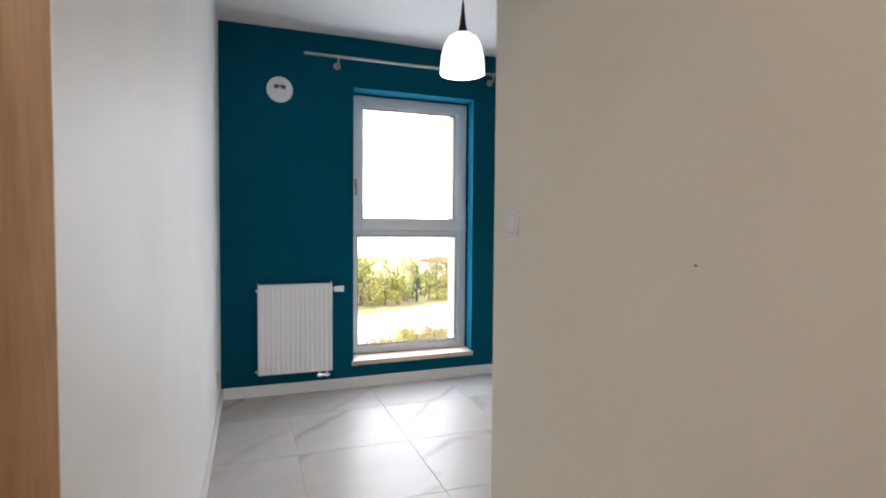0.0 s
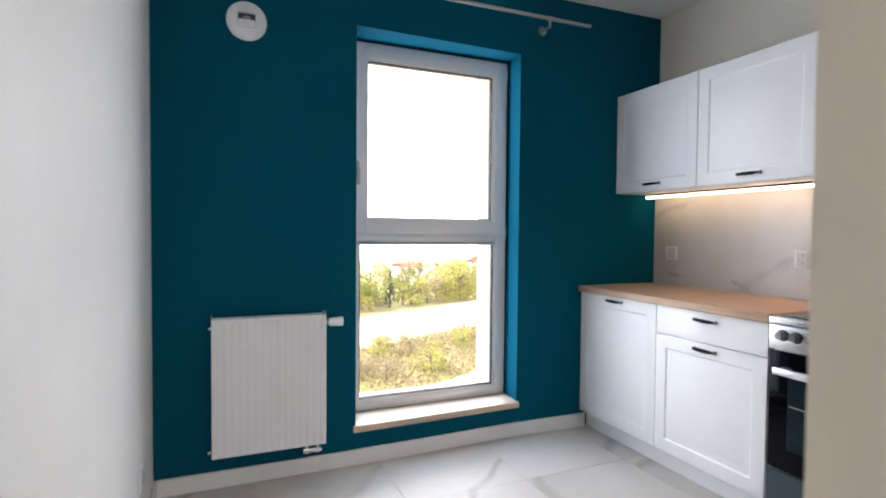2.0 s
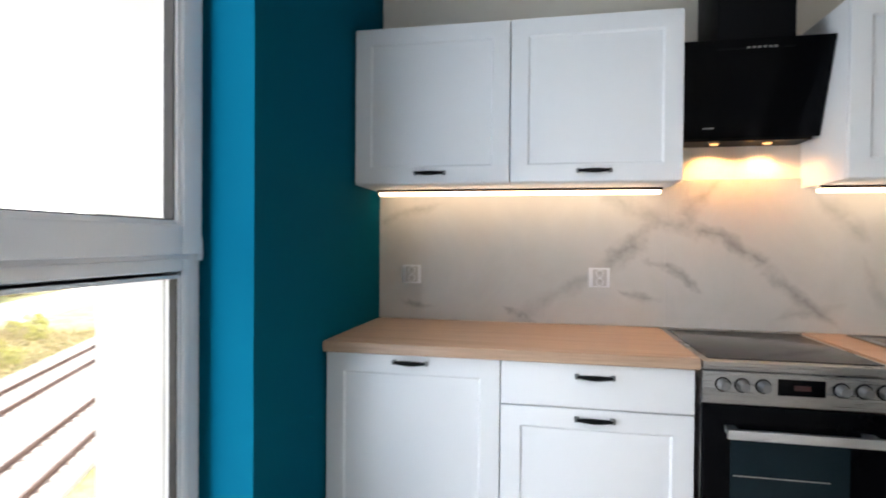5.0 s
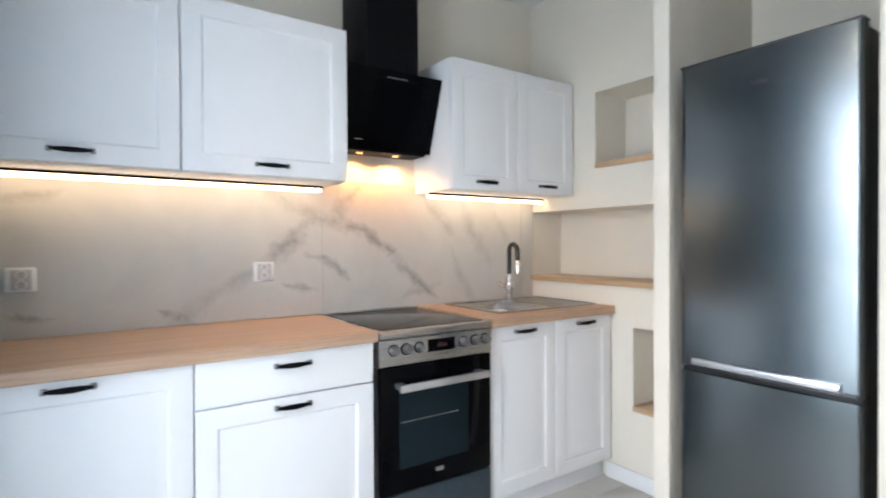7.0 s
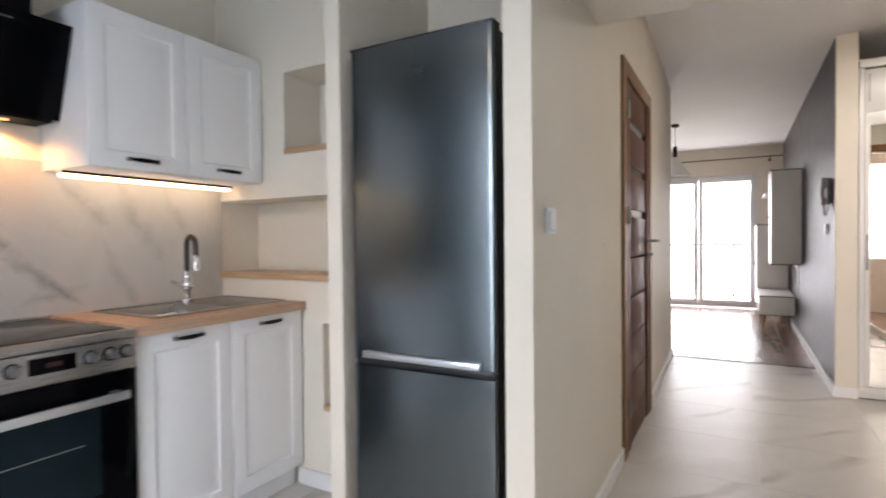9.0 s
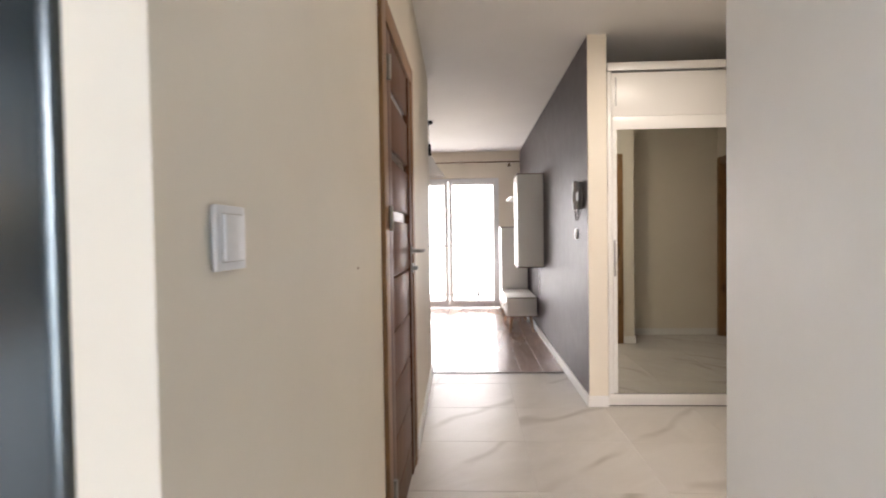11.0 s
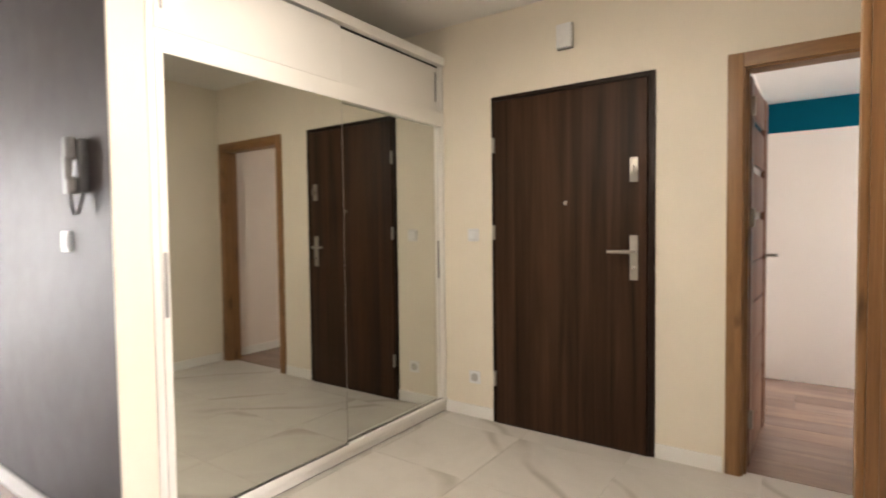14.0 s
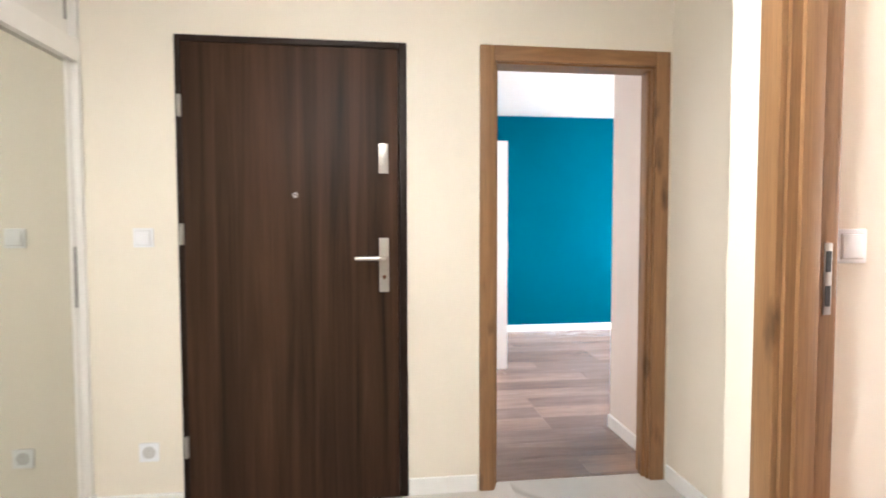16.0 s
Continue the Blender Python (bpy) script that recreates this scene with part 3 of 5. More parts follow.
def lever(parent, x, z, side, y=0.0, long=0.115):
    """Lever handle with rosette; side: +1 points to +x."""
    h = B()
    cyl(h, (x, y - 0.008, z), (x, y, z), 0.024)
    tube(h, [(x, y, z), (x, y - 0.045, z), (x + side * 0.012, y - 0.055, z), (x + side * long, y - 0.055, z)], [0.009, 0.009, 0.0095, 0.008])
    part("door_handle", h, SATIN, parent, "satin metal lever handle")


def door_leaf(parent, x0, w, h, y0, t, hinge_side):
    """Panelled wooden leaf with narrow frosted strips in its upper half."""
    for a in (x0, x0 + w - 0.105):
        part("stile", box(B(), (a, y0, 0.006), (a + 0.105, y0 + t, h), 0.003), DOOR_WOOD, parent)
    a, c = x0 + 0.105, x0 + w - 0.105
    zs = [0.006, 0.170, 0.388, 0.605, 0.820, 1.037]
    for z0, z1 in zip(zs, zs[1:]):
        part("panel", box(B(), (a, y0 + 0.006, z0 + 0.004), (c, y0 + t - 0.006, z1 - 0.004), 0.006), DOOR_WOOD, parent)
    z = 1.037
    for strip in (1.266, 1.509, 1.752):
        part("panel", box(B(), (a, y0 + 0.006, z + 0.004), (c, y0 + t - 0.006, strip - 0.002), 0.006), DOOR_WOOD, parent)
        part("glass_strip", box(B(), (a, y0 + 0.014, strip), (c, y0 + t - 0.014, strip + 0.040)), FROST, parent, "dark satin glass strip", False)
        z = strip + 0.038
    part("panel", box(B(), (a, y0 + 0.006, z + 0.004), (c, y0 + t - 0.006, h), 0.006), DOOR_WOOD, parent)
    hx = x0 if hinge_side < 0 else x0 + w
    for hz in (0.25, 1.268, 1.82):
        g = B()
        cyl(g, (hx, y0 - 0.010, hz - 0.045), (hx, y0 - 0.010, hz + 0.045), 0.009)
        box(g, (hx - 0.022, y0 - 0.004, hz - 0.04), (hx + 0.022, y0 + 0.001, hz + 0.04), 0.001)
        part("hinge", g, SATIN, parent, "satin metal hinge")


def door_frame(parent, w, h, wall, cross, casing=0.065, proud=0.014, inner=True, step=0.0):
    """Lining of an opening from x=0 to w, with casings on both faces; the front face is y=0."""
    for x0, x1 in ((-casing, 0.012), (w - 0.012, w + casing)):
        back = step if x0 > 0 else 0.0
        if step and x0 > 0:
            x1 = w + 0.0925
        part("casing", box(B(), (x0, -proud + back, 0), (x1, 0.004 + back, h + casing), 0.004), FRAME_WOOD, parent)
        if inner:
            part("casing", box(B(), (x0, wall - 0.004, 0), (x1, wall + proud, h + casing), 0.004), FRAME_WOOD, parent)
    part("head_casing", box(B(), (0.0125, -proud, h - 0.012), (w - 0.0125, 0.004, h + casing), 0.004), cross, parent)
    if inner:
        part("head_casing", box(B(), (0.0125, wall - 0.004, h - 0.012), (w - 0.0125, wall + proud, h + casing), 0.004), cross, parent)
    for x0, x1, s in ((0.001, 0.020, 1), (w - 0.020, w - 0.001, -1)):
        j = box(B(), (x0, 0.0045 + (step if s < 0 else 0.0), 0), (x1, wall - 0.0045, h - 0.001))
        xs = x1 if s > 0 else x0
        box(j, (min(xs, xs + s * 0.012), 0.03 + (0.036 if step and s < 0 else 0.0), 0), (max(xs, xs + s * 0.012), wall - (0.02 if step and s < 0 else 0.05), h - 0.02), 0.002)
        part("jamb", j, FRAME_WOOD, parent)
    part("head_jamb", box(B(), (0.021, 0.0045, h - 0.020), (w - 0.021, wall - 0.0045, h - 0.001)), cross, parent)


# entrance door
ent = thing("door_1", "dark walnut entrance door, closed, with satin metal fittings", "door", pose(-2.53, -1.335, 0, 0, 0, WEST), kind="structure")
W = 0.975
b = box(B(), (0.0, -0.016, 0), (0.022, 0.11, 2.045), 0.003)
box(b, (W - 0.034, -0.016, 0), (W, 0.11, 2.045), 0.003)
box(b, (0.022, -0.016, 2.018), (W - 0.034, 0.11, 2.045), 0.003)
box(b, (0.0, 0.1105, 0), (W, 0.118, 2.045))
part("door_frame", b, WALNUT_EDGE, ent, "black-brown steel door frame")
part("leaf", box(B(), (0.026, -0.022, 0.008), (W - 0.038, 0.04, 2.014), 0.004), WALNUT, ent)
for hz in (0.285, 1.205, 1.745):
    g = cyl(B(), (0.020, -0.030, hz - 0.045), (0.020, -0.030, hz + 0.045), 0.010)
    part("hinge", g, SATIN, ent, "satin metal hinge")
part("peephole", lathe(B(), (0.49, -0.0225, 1.372), [(0.0125, 0.0), (0.0125, 0.004), (0.008, 0.007), (0.0, 0.005)], 20, "y"), CHROME, ent)
p = part("lock_plate", box(B(), (0.850, -0.030, 1.470), (0.893, -0.0215, 1.600), 0.003), SATIN, ent)
part("thumb_turn", box(cyl(B(), (0.8715, -0.040, 1.535), (0.8715, -0.029, 1.535), 0.016), (0.866, -0.058, 1.512), (0.877, -0.038, 1.558), 0.004), SATIN, p)
p = part("handle_plate", box(B(), (0.850, -0.030, 0.945), (0.893, -0.0215, 1.185), 0.003), SATIN, ent)
h = tube(B(), [(0.8715, -0.030, 1.098), (0.8715, -0.070, 1.098), (0.858, -0.082, 1.098), (0.745, -0.082, 1.098)], [0.010, 0.010, 0.010, 0.0085])
part("door_handle", h, SATIN, p)
part("keyhole", cyl(B(), (0.8715, -0.036, 1.012), (0.8715, -0.029, 1.012), 0.009), CHROME, p)
part("threshold", box(B(), (0.022, -0.02, 0.0), (W - 0.034, 0.10, 0.007)), WALNUT_EDGE, ent)

bed_door = thing("door_2", "open wooden bedroom door in a knotty oak frame", "door", pose(-2.53, 0.030, 0, 0, 0, WEST), kind="structure")
door_frame(bed_door, 0.795, 1.995, 0.12, FRAME_TOP, 0.058)
leaf = thing("leaf", "brown panelled door leaf, swung open", "", pose(0.034, 0.125, 0, 0, 0, 88))
leaf.parent = bed_door
door_leaf(leaf, 0.0, 0.745, 1.97, 0.0, 0.040, -1)
lever(leaf, 0.69, 1.05, -1, 0.0)
k = cyl(B(), (0.69, -0.008, 0.965), (0.69, 0, 0.965), 0.024)
part("keyhole_plate", k, SATIN, leaf)

small_door = thing("door_3", "open doorway with knotty oak casing and strike plates", "door", pose(-1.255, 0.42, 0), kind="structure")
door_frame(small_door, 0.777, 2.0, 0.13, FRAME_CROSS, 0.055, 0.014, True, 0.0395)
b = box(B(), (0.0195, 0.100, 1.035), (0.0225, 0.1195, 1.200), 0.001)
sp = part("strike_plate", b, SATIN, small_door, "pale metal strike plate")
# dark blocks on the plate paint in the shade of the latch holes
for z0, z1 in ((1.054, 1.102), (1.133, 1.181)):
    part("latch_hole", box(B(), (0.020, 0.103, z0), (0.0232, 0.1165, z1)), SEAL_AND_GAP, sp, "", False)
leaf = thing("leaf", "brown panelled door leaf, swung open", "", pose(0.742, 0.185, 0, 0, 0, 96))
leaf.parent = small_door
door_leaf(leaf, 0.0, 0.66, 1.97, 0.0, 0.040, -1)
lever(leaf, 0.60, 1.05, -1, 0.0)

cor = thing("door_4", "closed brown panelled door with frosted strips, in corridor", "door", pose(0.65, 0.075, 0, 0, 0, EAST), kind="structure")
door_frame(cor, 0.82, 2.0, 0.12, FRAME_TOP, 0.075, 0.016, False)
door_leaf(cor, 0.022, 0.776, 1.978, -0.012, 0.040, -1)
lever(cor, 0.735, 1.128, 1, -0.012)
k = cyl(B(), (0.735, -0.022, 1.042), (0.735, -0.012, 1.042), 0.024)
box(k, (0.728, -0.045, 1.032), (0.742, -0.02, 1.052), 0.003)
part("key_turn", k, SATIN, cor)

# ---- skirtings ----
def skirting(lo, hi, label="white painted skirting board"):
    setting("baseboard", box(B(), (lo[0], lo[1], 0.0005), (hi[0], hi[1], 0.078), 0.004), TRIM, label, "skirting")


skirting((-0.370, 3.585), (0.520, 3.599))
setting("baseboard", prism(B(), [(0.5205, 3.585), (1.481, 3.617), (1.955, 3.604), (1.955, 3.618), (1.481, 3.631), (0.5205, 3.599)], 0.0005, 0.078), TRIM, "white painted skirting board", "skirting")
skirting((-0.3845, 0.445), (-0.3705, 3.598))
skirting((1.457, 1.091), (1.952, 1.105))
skirting((0.636, 0.155), (0.649, 1.475))
setting("baseboard", prism(B(), [(0.637, -0.825), (0.680, -2.60), (0.693, -2.60), (0.650, -0.825)], 0.0005, 0.078), TRIM, "white painted skirting board", "skirting")
skirting((-2.529, -1.70), (-2.515, -1.337))
skirting((-2.529, -0.358), (-2.515, -0.038))
skirting((-2.513, 0.886), (-1.444, 0.899))
skirting((-1.443, 0.406), (-1.429, 0.899))
skirting((-1.428, 0.406), (-1.311, 0.419))
skirting((-0.474, -6.655), (-0.460, -1.70))
skirting((-0.603, -1.699), (-0.460, -1.686))
skirting((-6.099, 0.0), (-6.085, 3.59))
skirting((-3.20, 0.905), (-2.668, 0.919))
skirting((-1.284, 0.57), (-1.270, 3.59))

# ---- kitchen ----
def pull(parent, x, z, y, w=0.108):
    """Black cast pull with a swelling grip and two square feet."""
    h = B()
    for s in (-1, 1):
        tube(h, [(x + s * w / 2, y - 0.003, z), (x + s * w / 2, y - 0.016, z)], 0.005, 8)
    n = 9
    pts = [(x + w * (i / (n - 1) - 0.5), y - 0.016 - 0.004 * math.sin(math.pi * i / (n - 1)), z - 0.001 * math.sin(math.pi * i / (n - 1))) for i in range(n)]
    tube(h, pts, [0.0045 + 0.0042 * math.sin(math.pi * i / (n - 1)) for i in range(n)], 10)
    grip = part("handle", h, BLACK, parent, "black metal pull handle")
    for s in (-1, 1):
        part("foot", box(B(), (x + s * w / 2 - 0.008, y - 0.019, z - 0.008), (x + s * w / 2 + 0.008, y - 0.0005, z + 0.008), 0.004), GRIP, grip, "worn pewter foot")


def front(parent, name, x0, z0, x1, z1, y=0.0, handle=None, framed=True):
    """Milled kitchen front: slab, raised border, shallow raised field."""
    t = 0.018
    b = box(B(), (x0, y, z0), (x1, y + t, z1), 0.003)
    if framed:
        m = 0.062
        w, h = x1 - x0, z1 - z0
        vs = []
        for inset, depth in ((0.0, 0.0), (0.007, 0.0055), (0.022, 0.0055), (0.040, 0.001)):
            k = m + inset
            vs.append([b.verts.new(p) for p in ((x0 + k, y - 0.0005 + depth, z0 + k), (x1 - k, y - 0.0005 + depth, z0 + k), (x1 - k, y - 0.0005 + depth, z1 - k), (x0 + k, y - 0.0005 + depth, z1 - k))])
        face = min((f for f in b.faces if len(f.verts) == 4), key=lambda f: f.calc_center_median().y if abs(f.normal.y) > 0.9 and f.calc_area() > 0.3 * w * h else 9)
        outer = sorted(face.verts, key=lambda v: (v.co.z > (z0 + z1) / 2, (v.co.x > (x0 + x1) / 2) != (v.co.z > (z0 + z1) / 2)))
        b.faces.remove(face)
        loops = [outer] + vs
        for la, lb in zip(loops, loops[1:]):
            for i in range(4):
                b.faces.new((la[i], la[(i + 1) % 4], lb[(i + 1) % 4], lb[i]))
        b.faces.new(vs[-1])
    d = part(name, b, CAB, parent)
    if handle:
        pull(d, handle[0], handle[1], y)
    return d


def unit(name, label, w, h, d, fronts, m, group, category="cabinet"):
    """Cabinet with its front plane at y=0, left edge x=0, base z=0."""
    u = thing(name, label, category, m, group)
    part("body", box(B(), (0.0005, 0.019, 0), (w - 0.0005, d, h), 0.001), CAB, u)
    for kind, x0, z0, x1, z1, hx, hz, framed in fronts:
        front(u, kind, x0, z0, x1, z1, 0.0, (hx, hz), framed)
    return u


XF = 1.92
low = "base units of the kitchen"
unit("base_cabinet", "white framed base cabinet with one door and black pull", 0.602, 0.73, 0.565,
     [("door", 0.002, 0.002, 0.600, 0.728, 0.301, 0.705, True)], pose(XF, 3.616, 0.10, 0, 0, EAST), low)
unit("base_cabinet", "white base cabinet with a drawer over a framed door", 0.592, 0.73, 0.565,
     [("drawer_front", 0.002, 0.588, 0.590, 0.728, 0.296, 0.690, False), ("door", 0.002, 0.002, 0.590, 0.584, 0.296, 0.555, True)],
     pose(XF, 3.0135, 0.10, 0, 0, EAST), low)
unit("sink_cabinet", "white framed sink cabinet with two narrow doors", 0.783, 0.73, 0.565,
     [("door", 0.002, 0.002, 0.3905, 0.728, 0.196, 0.700, True), ("door", 0.3925, 0.002, 0.781, 0.728, 0.587, 0.700, True)],
     pose(XF, 1.884, 0.10, 0, 0, EAST), low)
high = "wall units of the kitchen"
one = unit("wall_cabinet", "white framed wall cabinet hung above the worktop", 0.600, 0.60, 0.333,
           [("door", 0.002, 0.002, 0.598, 0.598, 0.300, 0.040, True)], pose(2.165, 3.607, 1.43, 0, 0, EAST), high)
copy_thing(one, pose(2.165, 3.006, 1.43, 0, 0, EAST))
two = unit("wall_cabinet", "narrow white framed wall cabinet beside the hood", 0.398, 0.60, 0.333,
           [("door", 0.002, 0.002, 0.396, 0.598, 0.199, 0.040, True)], pose(2.165, 1.898, 1.43, 0, 0, EAST), high)
copy_thing(two, pose(2.165, 1.499, 1.43, 0, 0, EAST))

for y0, y1 in ((2.421, 3.612), (1.102, 1.884)):
    tagged(part("plinth", box(B(), (1.970, y0, 0.001), (1.987, y1, 0.0995), 0.002), CAB), "white plinth under the base cabinets", "plinth")


def worktop(y0, y1, hole=None):
    b = B()
    if hole:
        hx0, hx1, hy0, hy1 = hole
        for lo, hi in (((1.898, y0), (hx0, y1)), ((hx1, y0), (2.486, y1)), ((hx0, y0), (hx1, hy0)), ((hx0, hy1), (hx1, y1))):
            box(b, (lo[0], lo[1], 0.8305), (hi[0], hi[1], 0.868))
        bmesh.ops.remove_doubles(b, verts=b.verts, dist=1e-5)
    else:
        box(b, (1.898, y0, 0.8305), (2.486, y1, 0.868), 0.008, 3)
    tagged(part("worktop", b, OAK_TOP), "light beech laminate worktop on white cabinets", "worktop")


worktop(2.412, 3.622)
worktop(1.100, 1.8865, (2.035, 2.385, 1.430, 1.730))

# LED bars under the wall units
for y0, y1 in ((2.43, 3.58), (1.115, 1.885)):
    u = thing("led_strip", "slim lit LED bar under the wall cabinets", "lamp", group="LED bars")
    part("profile", box(B(), (2.371, y0, 1.4195), (2.3765, y1, 1.4295), 0.001), BLACK, u)
    part("diffuser", box(B(), (2.377, y0 + 0.004, 1.4045), (2.411, y1 - 0.004, 1.4200), 0.005), LED, u, "glowing warm diffuser")

# backsplash
back = setting("backsplash", box(B(), (2.4885, 1.092, 0.8685), (2.4995, 3.612, 1.470)), GROUT, "veined marble-look wall panels behind the worktop", "backsplash")
for y0, y1 in ((2.3925, 3.6115), (1.1845, 2.3905), (1.0925, 1.1825)):
    part("slab", box(B(), (2.4865, y0, 0.869), (2.4975, y1, 1.4695), 0.001, 1), SLAB, back)

# sockets and switches
def plate(name, label, m, holes=0, w=0.082, group=""):
    u = thing(name, label, "socket" if holes else "switch", m, group)
    part("frame", box(B(), (-w / 2, -0.009, -0.041), (w / 2, 0, 0.041), 0.004), PLASTIC, u)
    if holes:
        g = lathe(B(), (0, -0.0091, 0), [(0.0, -0.006), (0.019, -0.006), (0.0195, 0.001), (0.026, 0.002), (0.027, 0.0)], 24, "y")
        part("insert", g, INSERT, u, "greyish socket insert")
        # pin holes are dark discs, their shade put into the colour
        for s in (-1, 1):
            part("hole", cyl(B(), (s * 0.009, -0.0042, 0), (s * 0.009, -0.002, 0), 0.0028, None, 10), SEAL_AND_GAP, u)
        part("earth_pin", cyl(B(), (0, -0.014, 0.011), (0, -0.003, 0.011), 0.0026, None, 10), SATIN, u)
    else:
        # grey border paints in the shading round the rocker
        part("rocker_gap", box(B(), (-w / 2 + 0.0112, -0.0104, -0.0308), (w / 2 - 0.0112, -0.0085, 0.0308), 0.002), INSERT, u, "thin grey border standing in for shade round the rocker")
        part("rocker", box(B(), (-w / 2 + 0.013, -0.0145, -0.029), (w / 2 - 0.013, -0.008, 0.029), 0.004), PLASTIC, u)
    return u


def double_socket(label, m, group):
    """Square plate with two small outlets, one over the other."""
    u = thing("double_socket", label, "socket", m, group)
    part("frame", box(B(), (-0.043, -0.009, -0.041), (0.043, 0, 0.041), 0.004), PLASTIC, u)
    part("insert", box(B(), (-0.026, -0.0115, -0.034), (0.030, -0.0085, 0.034), 0.003), INSERT, u, "greyish socket insert")
    for z in (-0.017, 0.017):
        part("recess", lathe(B(), (0.002, -0.0112, z), [(0.0, -0.004), (0.0125, -0.004), (0.013, 0.001), (0.0155, 0.0014), (0.016, 0.0)], 20, "y"), PLASTIC, u)
        # dark discs painted in for the shaded pin holes
        for s in (-1, 1):
            part("hole", cyl(B(), (0.002 + s * 0.0095, -0.0088, z), (0.002 + s * 0.0095, -0.0065, z), 0.0024, None, 10), SEAL_AND_GAP, u)
        part("earth_pin", cyl(B(), (0.002, -0.0155, z + 0.004), (0.002, -0.006, z + 0.004), 0.0024, None, 10), GRIP, u)


for y in (3.455, 2.652):
    double_socket("white plastic double socket on the marble backsplash", pose(2.486, y, 1.067, 0, 0, EAST), "kitchen sockets")
plate("light_switch", "white rocker switch on the corridor wall", pose(0.649, 1.325, 1.204, 0, 0, EAST))
plate("light_switch", "white rocker switch beside the entrance door", pose(-2.529, -1.478, 1.190, 0, 0, WEST))
plate("socket", "white socket low beside the entrance door", pose(-2.529, -1.478, 0.262, 0, 0, WEST), 2)
plate("light_switch", "white rocker switch inside the small room", pose(-1.284, 0.63, 1.19, 0, 0, WEST))
plate("socket", "white socket low on the teal bedroom wall", pose(-6.099, 0.83, 0.30, 0, 0, WEST), 2)
plate("socket", "white socket low on the passage wall", pose(-0.3845, 3.18, 0.27, 0, 0, WEST), 2)
plate("light_switch", "small white switch below the intercom", pose(-0.474, -2.09, 1.200, 0, 0, WEST))

nail = thing("nail", "tiny brown nail in the cream corridor wall", "nail", pose(0.6495, 0.544, 1.117, 0, 0, EAST))
part("head", lathe(B(), (0, 0, 0), [(0.0035, 0.0), (0.003, 0.002), (0.0, 0.0025)], 12, "y"), LEG_WOOD, nail)

# cooker: local front plane y=0, width along x
cook = thing("cooker", "freestanding steel electric cooker with black glass oven door", "cooker", pose(1.902, 2.4075, 0, 0, 0, EAST))
W = 0.517
part("body", box(B(), (0.003, 0.03, 0.03), (W - 0.003, 0.578, 0.835), 0.003), STEEL, cook)
hob = part("hob", box(B(), (0.0, -0.004, 0.836), (W, 0.582, 0.862), 0.004), STEEL, cook, "steel hob rim")
part("ceramic_glass", box(B(), (0.022, 0.03, 0.8605), (W - 0.022, 0.560, 0.8655), 0.002), HOB_GLASS, hob, "black ceramic hob glass")
b = box(B(), (0.0, 0.0, 0.735), (W, 0.029, 0.832), 0.004)
panel = part("control_panel", b, STEEL, cook)
for kx in (0.056, 0.109, 0.166, 0.370, 0.428, 0.481):
    g = lathe(B(), (kx, -0.0005, 0.793), [(0.018, 0.0), (0.018, 0.006), (0.016, 0.009), (0.0145, 0.027), (0.0125, 0.030), (0.0, 0.030)], 24, "y")
    part("knob", g, GRIP, panel, "metal control knob")
    # black ring painted in as the shadow round each knob
    part("knob_ring", lathe(B(), (kx, -0.0003, 0.793), [(0.022, 0.0), (0.022, 0.003), (0.018, 0.003)], 24, "y"), BLACK, panel)
disp = part("display", box(B(), (0.205, -0.003, 0.769), (0.330, 0.001, 0.817), 0.001), BLACK_GLASS, panel)
part("digits", box(B(), (0.248, -0.0042, 0.786), (0.291, -0.0028, 0.800)), plain("red_digits", (0.035, 0.008, 0.008), 0.3), disp, "", False)
od = part("oven_door", box(B(), (0.004, 0.002, 0.262), (W - 0.004, 0.029, 0.729), 0.004), BLACK_GLASS, cook)
part("oven_window", box(B(), (0.080, -0.0005, 0.350), (W - 0.120, 0.004, 0.630), 0.001), OVEN_GLASS, od)
part("rack_line", box(B(), (0.088, -0.0012, 0.521), (W - 0.17, -0.0004, 0.524)), SATIN, od, "", False)
h = box(B(), (0.055, -0.058, 0.648), (W - 0.055, -0.042, 0.676), 0.004)
for hx in (0.062, W - 0.092):
    box(h, (hx, -0.044, 0.652), (hx + 0.03, 0.003, 0.672), 0.003)
part("oven_handle", h, ALU, od, "brushed aluminium bar")
part("emblem", box(B(), (W / 2 - 0.018, 0.0005, 0.305), (W / 2 + 0.018, 0.003, 0.321), 0.002), SATIN, od)
part("drawer", box(B(), (0.004, 0.002, 0.045), (W - 0.004, 0.029, 0.256), 0.004), plain("dark_enamel", (0.05, 0.07, 0.085), 0.2, 0.4), cook, "dark glossy drawer front")
for fx in (0.05, W - 0.05):
    for fy in (0.08, 0.52):
        part("foot", cyl(B(), (fx, fy, 0.0), (fx, fy, 0.032), 0.016), BLACK, cook)

# sink with drainer
sink = thing("sink", "stainless steel sink with drainer set in worktop", "sink", pose(2.21, 1.4775, 0.868, 0, 0, EAST))
X0, X1, Y0, Y1 = -0.285, 0.350, -0.215, 0.215
hx0, hx1, hy0, hy1 = -0.245, 0.040, -0.165, 0.165
b = B()
for lo, hi in (((X0, Y0), (hx0, Y1)), ((hx1, Y0), (X1, Y1)), ((hx0, Y0), (hx1, hy0)), ((hx0, hy1), (hx1, Y1))):
    box(b, (lo[0], lo[1], 0.0005), (hi[0], hi[1], 0.0045))
bmesh.ops.remove_doubles(b, verts=b.verts, dist=1e-5)
box(b, (X0, Y0, 0.0042), (X1, Y0 + 0.010, 0.009), 0.002)
box(b, (X0, Y1 - 0.010, 0.0042), (X1, Y1, 0.009), 0.002)
box(b, (X0, Y0 + 0.010, 0.0042), (X0 + 0.010, Y1 - 0.010, 0.009), 0.002)
